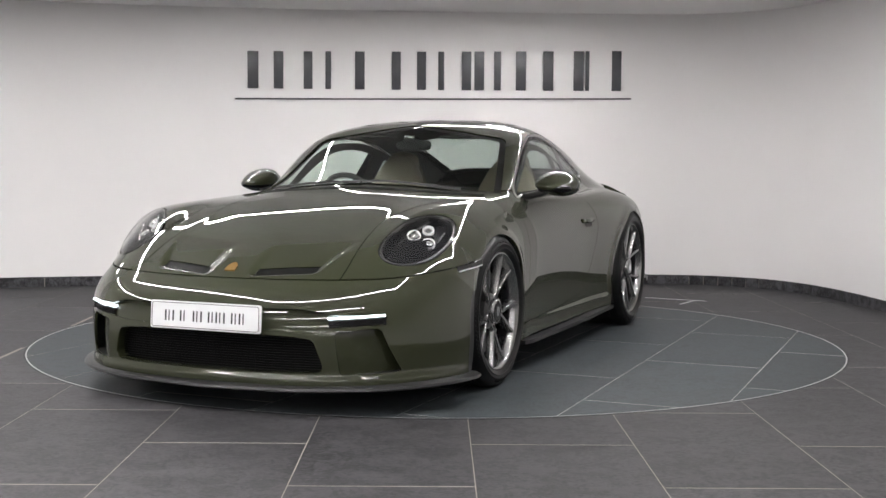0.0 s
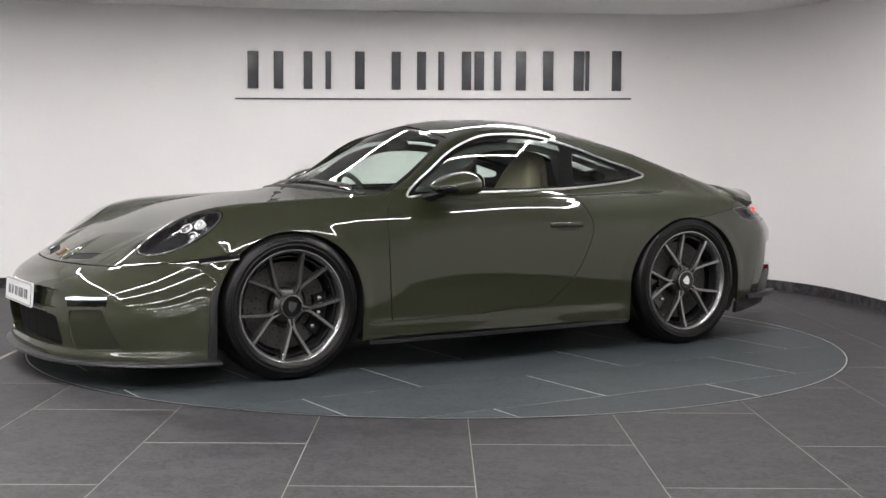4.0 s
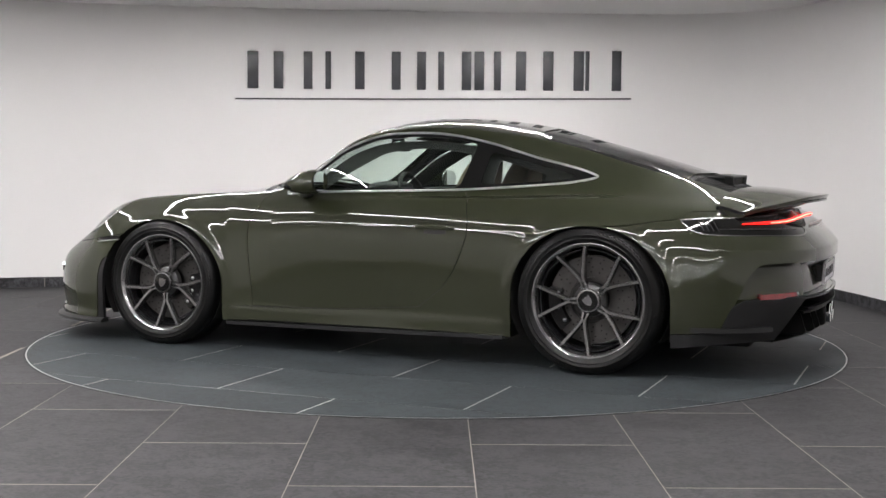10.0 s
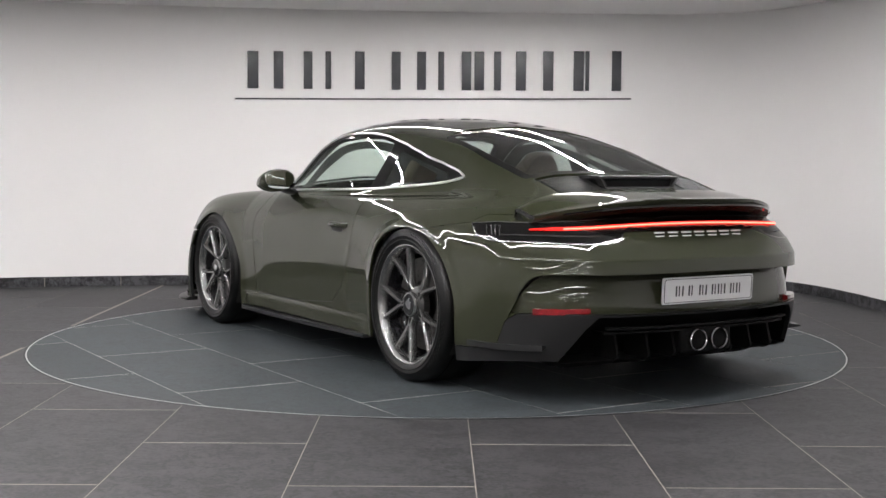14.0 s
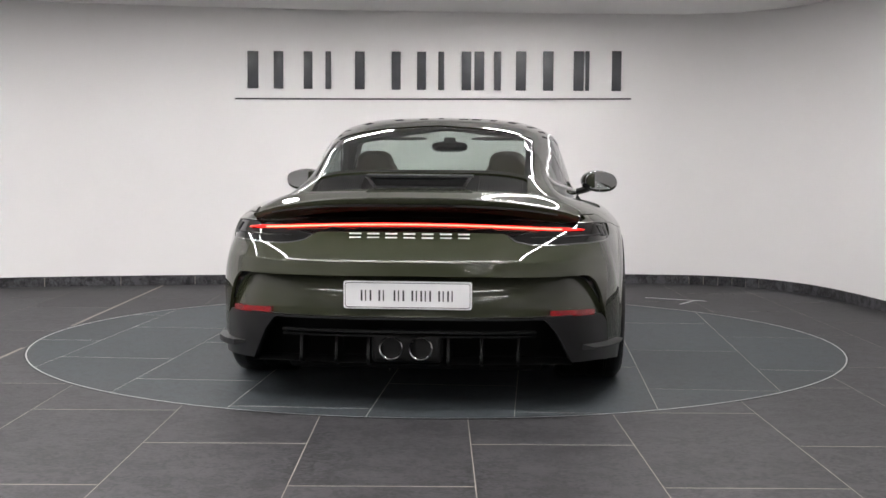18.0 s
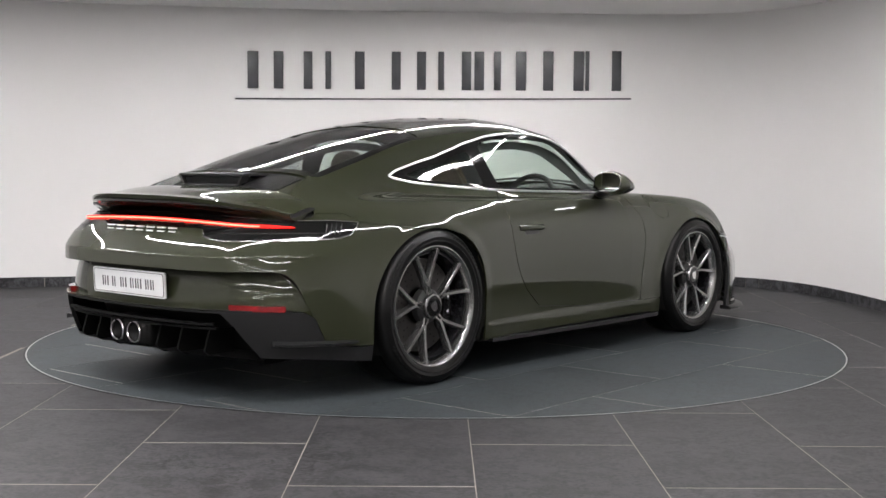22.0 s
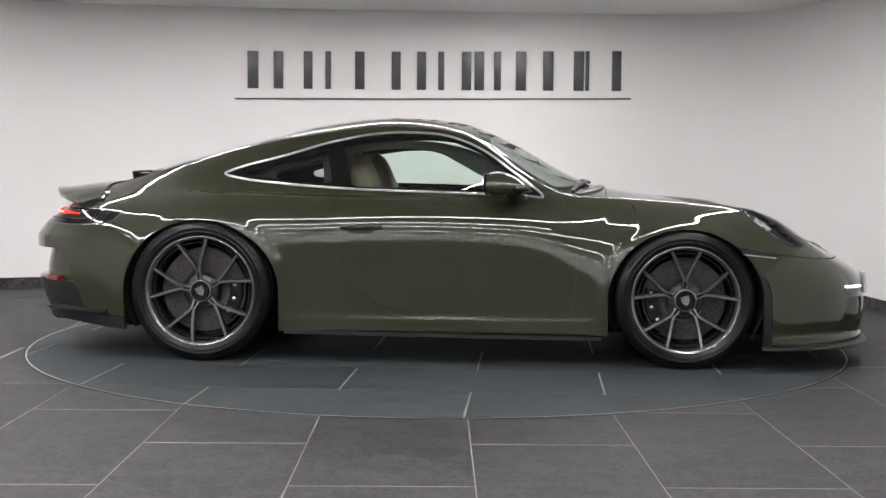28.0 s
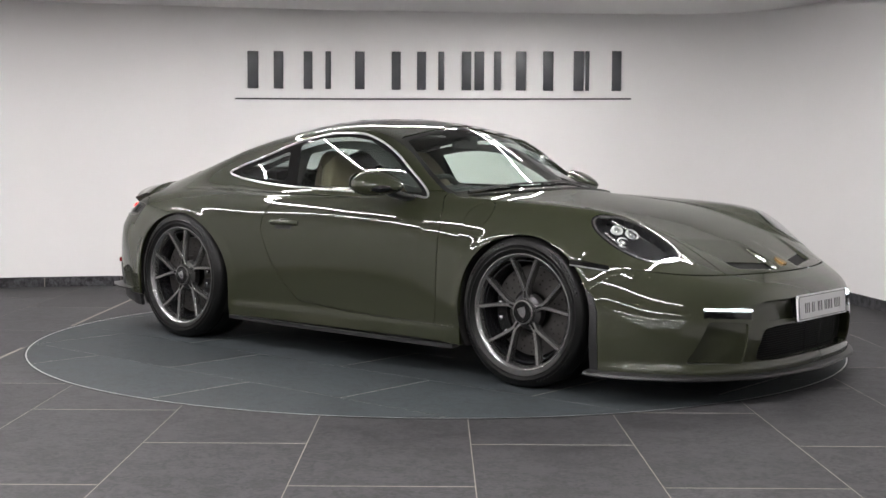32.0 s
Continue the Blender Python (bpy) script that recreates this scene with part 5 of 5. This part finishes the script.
# ---- wheels ----
def wheel(radius, width, R):
    """A wheel about the y axis, its outer face towards +y at y = 0."""
    w = width
    barrel = part("wheel", revolve([(R - 0.022, -0.050), (R - 0.017, -0.030), (R - 0.011, -0.017), (R - 0.003, -0.012), (R + 0.004, -0.013), (R + 0.004, -0.02), (R - 0.006, -0.03), (R - 0.018, -0.050)], 120, True), GREYMETAL, car, "satin grey forged alloy wheel")
    # inside of the rim in a darker material, which paints in its shade
    part("barrel", revolve([(R - 0.010, -w + 0.02), (R - 0.035, -w + 0.05), (R - 0.046, -0.11), (R - 0.036, -0.049), (R - 0.030, -0.049), (R - 0.038, -0.11), (R - 0.026, -w + 0.05), (R, -w + 0.02)], 96, True), LAMPBLACK, barrel, "inner wheel barrel darkened in colour for its shade")
    prof = [(R - 0.004, -0.018), (R + 0.010, -0.006), (R + 0.022, -0.001), (R + 0.026, -0.003), (R + 0.040, 0.0), (radius - 0.040, -0.001), (radius - 0.036, -0.004), (radius - 0.018, -0.010), (radius - 0.005, -0.024), (radius, -0.045), (radius, -0.078), (radius - 0.007, -0.080), (radius - 0.007, -0.088), (radius, -0.090), (radius, -w / 2 - 0.005), (radius - 0.007, -w / 2 - 0.003), (radius - 0.007, -w / 2 + 0.005), (radius, -w + 0.09), (radius, -w + 0.05), (radius - 0.005, -w + 0.026), (radius - 0.02, -w + 0.008), (R + 0.03, -w), (R - 0.004, -w + 0.02)]
    tyre = part("tyre", revolve(prof, 120, True), RUBBER, barrel, "black low-profile road tyre")
    blocks = []
    for k in range(96):
        for j, rr in enumerate((radius - 0.030, radius - 0.022)):
            if (k // 12) % 2 == 0:
                b = bm_box(-0.0045, 0.0045, -0.007, -0.0035 - 0.0035 * j, rr - 0.0034, rr + 0.0034)
                b.transform(pose(0, 0, 0, 0, 3.75 * (k + 0.5 * j), 0))
                blocks.append(b)
    tagged(part("sidewall_pattern", merge(*blocks), RUBBER, barrel, smooth=False), kind="stuff")
    for k in range(10):
        a = math.radians(36 * k + 18 + (1 if k % 2 else -1) * -1.5)
        node = math.radians(72 * (k // 2) + 36)
        pts = []
        rn, ro = 0.37 * R, R - 0.014
        x0, z0 = 0.060 * math.cos(node), 0.060 * math.sin(node)
        x1, z1 = rn * math.cos(node), rn * math.sin(node)
        x2, z2 = ro * math.cos(a), ro * math.sin(a)
        side = 0.006 * (1 if k % 2 else -1)
        sx, sz = -math.sin(node) * side, math.cos(node) * side
        ctrl = [(x0 + 2.2 * sx, -0.046, z0 + 2.2 * sz), (x1 * 0.75 + 1.4 * sx, -0.044, z1 * 0.75 + 1.4 * sz), (x1 + sx * 0.9, -0.041, z1 + sz * 0.9), (x1 + (x2 - x1) * 0.5, -0.034, z1 + (z2 - z1) * 0.5), (x2, -0.024, z2)]
        path = soften(pchip(ctrl, 5), 1.5)
        part("spoke", sweep([tuple(q) for q in path], [(-0.0105, -0.036), (0.0105, -0.036), (0.0085, -0.003), (0.0062, 0.0), (-0.0062, 0.0), (-0.0085, -0.003)], up=(0, 1, 0)), GREYMETAL, barrel)
    part("hub", revolve([(0.0005, -0.09), (0.085, -0.09), (0.080, -0.060), (0.066, -0.048), (0.052, -0.046)], 48), DARKMETAL, barrel)
    part("nut_ring", revolve([(0.059, -0.055), (0.059, -0.030), (0.056, -0.025), (0.049, -0.024), (0.048, -0.032)], 48), GREYMETAL, barrel, "grey ring of the centre lock")
    # near-black blocks paint the shade of the pockets between paired spokes
    for k in range(5):
        a = math.radians(72 * k + 36)
        slot = bm_box(-0.015, 0.015, -0.0335, -0.0300, -0.0048, 0.0048, 0.001)
        slot.transform(pose(0.080 * math.cos(a), -0.0115, 0.080 * math.sin(a), 0, -math.degrees(a), 0))
        part("spoke_root_shade", slot, PITBLACK, barrel, "dark block put in for the shade between a spoke pair")
    part("wheel_nut", revolve([(0.048, -0.06), (0.048, -0.028), (0.044, -0.023), (0.0005, -0.0225)], 40), GLOSSBLACK, barrel, "black centre-lock cap")
    bm = prism([(a * 0.042, b * 0.036) for a, b in SHIELD], -0.0235, -0.0210)
    part("cap_shield", bm, CHROME, barrel, "pale shield on the wheel nut")
    disc = part("brake_disc", revolve([(0.085, -0.135), (0.205 * R / 0.265, -0.135), (0.205 * R / 0.265, -0.105), (0.110, -0.105), (0.108, -0.120), (0.085, -0.120)], 72, True), DISC, barrel, "grey drilled brake disc")
    holes = []
    for k in range(40):
        for rr, off in ((0.128, 0), (0.150, 0.33), (0.172, 0.66), (0.190, 0.1)):
            if (k + int(off * 3)) % 2:
                continue
            a = 2 * math.pi * (k + off) / 40
            rr2 = rr * R / 0.265
            b = revolve([(0.0042, -0.1046), (0.0002, -0.1044)], 7)
            b.transform(pose(rr2 * math.cos(a), 0, rr2 * math.sin(a)))
            holes.append(b)
    tagged(part("hole_pattern", merge(*holes), PITBLACK, barrel), kind="stuff")
    return barrel


for (axle, rr, w, R, y) in ((FRONT_AXLE, 0.348, 0.265, 0.268, 0.919), (REAR_AXLE, 0.363, 0.315, 0.281, 0.930)):
    wh = wheel(rr, w, R)
    wh.location = (axle[0], y, axle[1])
    wh.rotation_euler = (0, radians(-12 if axle[0] > 0 else 39), 0)
    other = copy_thing(wh, pose(axle[0], -y, axle[1], 0, 0, 180) @ pose(0, 0, 0, 0, 18 if axle[0] > 0 else 28, 0))
    other.parent = car
    for s in (1, -1):
        a0 = radians(-35) if axle[0] > 0 else radians(215)
        if axle[0] > 0:
            a0 = radians(180 + 15)
        else:
            a0 = radians(-15)
        pts = [(axle[0] + 0.168 * R / 0.265 * math.cos(a0 + d), s * (y - 0.112), axle[1] + 0.168 * R / 0.265 * math.sin(a0 + d)) for d in np.linspace(-0.55, 0.55, 13)]
        cal = part("brake_caliper", sweep(pts, [(-0.038, -0.034), (0.030, -0.034), (0.034, 0.0), (0.024, 0.026), (-0.038, 0.030)], up=(0, s, 0)), GLOSSBLACK, car, "black brake caliper")
        for d in (-0.42, 0.0, 0.42):
            b = revolve([(0.010, 0.0), (0.010, 0.012), (0.0005, 0.014)], 14)
            b.transform(pose(axle[0] + 0.168 * math.cos(a0 + d), s * (y - 0.088), axle[1] + 0.168 * math.sin(a0 + d), 0, 0, 0 if s > 0 else 180))
            part("bolt", b, CHROME, cal)


# ---- cabin ----
lining, _ = cut(shell, 0.90 - shell[0][:, 2])
lining, _ = cut(lining, np.maximum(lining[0][:, 0] - 0.55, -1.55 - lining[0][:, 0]))
skin("headlining", both(shifted(lining, -0.022)), INTERIOR, car, "dark roof lining")
part("cabin_floor", bm_box(-0.75, 0.85, -0.70, 0.70, 0.22, 0.30, 0.02), INTERIOR, car)
part("bulkhead", bm_box(-1.55, -0.78, -0.56, 0.56, 0.45, 0.84, 0.04), INTERIOR, car, "dark parcel shelf and rear bench")
for s in (1, -1):
    part("door_lining", prism(rounded([(0.62, 0.30), (-0.52, 0.30), (-0.54, 0.80), (0.2, 0.848), (0.60, 0.835)], 0.03), s * 0.655, s * 0.705), INTERIOR, car, "dark door lining")
    part("side_lining", prism(rounded([(-0.55, 0.45), (-1.35, 0.45), (-1.30, 0.86), (-0.55, 0.872)], 0.04), s * 0.57, s * 0.62), INTERIOR, car, "dark rear side lining")
    # front seat
    y = s * 0.36
    bm = egg((0, 0, 0), (0.075, 0.215, 0.318), (3.2, 3.2), 24)
    for v in bm.verts:
        t = (v.co.z + 0.335) / 0.67
        k = 1.0 - 0.52 * max(0.0, (t - 0.45) / 0.55) ** 1.2
        v.co.y *= k
        v.co.x -= 0.03 * (abs(v.co.y) / 0.21) ** 2 * -1.0
    bm.transform(pose(-0.415, y, 0.755, 0, -14, 0))
    seat = part("seat_back", bm, LEATHER, car, "tan leather bucket seat")
    bm = egg((0, 0, 0), (0.020, 0.20, 0.325), (3.0, 3.0), 20)
    for v in bm.verts:
        t = (v.co.z + 0.325) / 0.65
        v.co.y *= 1.0 - 0.52 * max(0.0, (t - 0.45) / 0.55) ** 1.2
    bm.transform(pose(-0.490, y, 0.760, 0, -14, 0))
    part("seat_shell", bm, SEATBACK, seat, "brown back of the seat")
    part("headrest", egg((-0.510, y, 1.020), (0.055, 0.100, 0.068), (2.6, 2.6), 20), LEATHER, seat)
    part("cushion", egg((-0.12, y, 0.42), (0.27, 0.22, 0.09), (3.5, 3.5), 20), LEATHER, seat)
    part("sun_visor", egg((0.10, s * 0.30, 1.165), (0.06, 0.17, 0.010), (3, 3), 16), INTERIOR, car)
part("dashboard", prism(rounded([(0.78, 0.835), (0.60, 0.862), (0.40, 0.858), (0.32, 0.80), (0.34, 0.66), (0.50, 0.55), (0.80, 0.55)], 0.05), -0.66, 0.66), INTERIOR, car, "black dashboard")
part("instrument_hood", egg((0.40, -0.36, 0.862), (0.12, 0.19, 0.045), (2.4, 2.4), 20), INTERIOR, car, "black instrument hood")
part("centre_console", bm_box(-0.40, 0.45, -0.11, 0.11, 0.30, 0.58, 0.03), INTERIOR, car)
bm = bmesh.new()
ringv = []
for i in range(40):
    a = 2 * math.pi * i / 40
    ringv.append((0.0, 0.172 * math.cos(a), 0.172 * math.sin(a)))
bm.free()
bm = sweep(ringv, [(0.015 * math.cos(a), 0.015 * math.sin(a)) for a in np.linspace(0, 2 * math.pi, 10, endpoint=False)], True, (1, 0, 0))
bm.transform(pose(0.235, -0.36, 0.795, 0, 24, 0))
steer = part("steering_wheel", bm, INTERIOR, car, "black leather steering wheel")
bm = merge(egg((0, 0, 0), (0.035, 0.075, 0.06), (2.5, 2.5), 16), bm_box(-0.008, 0.008, -0.165, 0.165, -0.016, 0.016, 0.005), bm_box(-0.008, 0.008, -0.016, 0.016, -0.165, 0, 0.005))
bm.transform(pose(0.245, -0.36, 0.795, 0, 24, 0))
part("wheel_boss", bm, INTERIOR, steer)
part("rear_view_mirror", merge(egg((0.155, 0, 1.118), (0.022, 0.108, 0.032), (3, 3), 20), bm_box(0.16, 0.22, -0.035, 0.035, 1.13, 1.175, 0.01)), GLOSSBLACK, car, "black rear-view mirror")
part("belt_bar", bm_box(-0.62, -0.58, -0.56, 0.56, 0.84, 0.875, 0.01), INTERIOR, car)
part("underbody", bm_box(-1.95, 1.98, -0.55, 0.55, 0.13, 0.40, 0.02), PITBLACK, car, "black underbody")
part("floor_pan", bm_box(-0.80, 0.80, -0.84, 0.84, 0.14, 0.22, 0.02), BLACK, car)


# ---- wall sign ----
def wall_at(x):
    """Depth of the back wall's face at x, and its turn in degrees."""
    P = WALL_PLAN[(WALL_PLAN[:, 1] > 1.0) & (WALL_PLAN[:, 0] > -3.6) & (WALL_PLAN[:, 0] < 2.6)]
    y = float(np.interp(x, P[:, 0], P[:, 1]))
    y2 = float(np.interp(x + 0.05, P[:, 0], P[:, 1]))
    return y, math.degrees(math.atan2(y2 - y, 0.05))


def sign_x(u):
    """Place along the wall from a fraction of the sign's length."""
    return -1.68 + u * 3.31


sign = new("wall_sign")
tagged(sign, label="dark wall sign of upright bars over a thin line", category="sign")
sign.location = (0, 0, 0)
STEMS = [(0.030, 0.027), (0.094, 0.024), (0.168, 0.022), (0.222, 0.014), (0.296, 0.024), (0.388, 0.023), (0.452, 0.023), (0.506, 0.015), (0.566, 0.024), (0.598, 0.025), (0.648, 0.018), (0.704, 0.026), (0.774, 0.026), (0.852, 0.026), (0.882, 0.010), (0.950, 0.024)]
for u, w in STEMS:
    x = sign_x(u + w / 2)
    y, turn = wall_at(x)
    bm = bm_box(-w * 1.655, w * 1.655, -0.012, 0.002, 1.628 + 0.012 * u, 1.932 + 0.045 * u, 0.002)
    bm.transform(pose(x, y, 0, 0, 0, turn))
    part("sign_bar", bm, SIGNDARK, sign)
pts = []
for u in np.linspace(0, 1, 41):
    x = sign_x(u)
    y, _ = wall_at(x)
    pts.append((x, y - 0.004, 1.541 + 0.033 * u))
part("sign_line", sweep(pts, [(-0.006, -0.0065), (0.006, -0.0065), (0.006, 0.0065), (-0.006, 0.0065)]), SIGNDARK, sign)

# ---- skirting tiles along the wall ----
skirt = tagged(new("baseboard"), label="dark slate skirting tiles with pale joints", category="skirting", kind="structure")
P = WALL_PLAN
seg = np.hypot(*np.diff(P, axis=0).T)
arc = np.concatenate([[0], np.cumsum(seg)])


def plan_at(s):
    return np.array([np.interp(s, arc, P[:, 0]), np.interp(s, arc, P[:, 1])])


i_back = int(np.argmax(P[:, 1]))
s_mid = arc[i_back]
s = s_mid - 0.6 * 14
while s < arc[-1] - 0.7:
    q = plan_at(s)
    short = 1.95 < q[0] and q[1] > 2.55
    length = 0.122 if short else 0.597
    pts = [plan_at(s + 0.0025 + (length - 0.005) * t) for t in np.linspace(0, 1, 3 if short else 7)]
    if q[1] > -8.5:
        bm = bmesh.new()
        ring0 = []
        for i, c in enumerate(pts):
            a, b = pts[max(0, i - 1)], pts[min(len(pts) - 1, i + 1)]
            t = (b - a) / np.linalg.norm(b - a)
            n = np.array([t[1], -t[0]])
            ring0.append([bm.verts.new((*(c + n * o), z)) for o, z in ((-0.004, 0.0), (0.011, 0.0), (0.011, 0.078), (0.009, 0.081), (-0.004, 0.081))])
        for A, B in zip(ring0, ring0[1:]):
            for j in range(5):
                bm.faces.new((A[j], A[(j + 1) % 5], B[(j + 1) % 5], B[j]))
        bm.faces.new(ring0[0][::-1])
        bm.faces.new(ring0[-1])
        bmesh.ops.recalc_face_normals(bm, faces=bm.faces[:])
        part("tile", bm, SKIRT, skirt, smooth=False)
    s += length
part("joint_bed", (lambda bm: bm)(sweep([(*(plan_at(s)), 0.039) for s in np.linspace(arc[0] + 0.3, arc[-1] - 0.3, 700)], [(-0.006, -0.040), (0.006, -0.040), (0.006, 0.0395), (-0.006, 0.0395)])), GROUT, skirt)

for y0, y1 in ((0.46, 3.02), (-4.2, -0.46)):
    part("expansion_joint", bm_box(-2.270, -2.250, y0, y1, -0.004, 0.0011), GROUT, floor, "wide pale expansion joint", smooth=False)
for (xa, ya), (xb, yb) in (((1.60, 2.30), (2.02, 2.08)), ((1.93, 2.10), (1.78, 1.86))):
    d = Vector((xb - xa, yb - ya, 0))
    bm = bm_box(0, d.length, -0.006, 0.006, -0.004, 0.0013)
    bm.transform(pose(xa, ya, 0, 0, 0, math.degrees(math.atan2(d.y, d.x))))
    part("floor_mark", bm, WHITEPLATE, floor, "thin white mark on the tiles", smooth=False)


# ---- tiles of floor and platform ----
lay_tiles(0.127 - 9 * TILE, 16, -3.327 - 30 * TILE, 21, False, TABLE_R + 0.008, False, SLATE, floor, (0, 1))
lay_tiles(0.11 - 6 * TILE, 11, -1.50 - 4 * TILE, 7, True, TABLE_R - 0.0115, True, SLATEBLUE, turntable, (1, 0))


# ---- movement ----
def motions():
    rows_table, rows_car = [], []
    for k in range(33):
        a = HEADING + SPIN * k
        c, s = math.cos(radians(a)), math.sin(radians(a))
        rows_table.append((float(k), pose(0, 0, 0, 0, 0, a)))
        rows_car.append((float(k), pose(c * CAR_X - s * CAR_Y, s * CAR_X + c * CAR_Y, 0, 0, 0, a)))
    walk(turntable, rows_table)
    walk(car, rows_car)


motions()
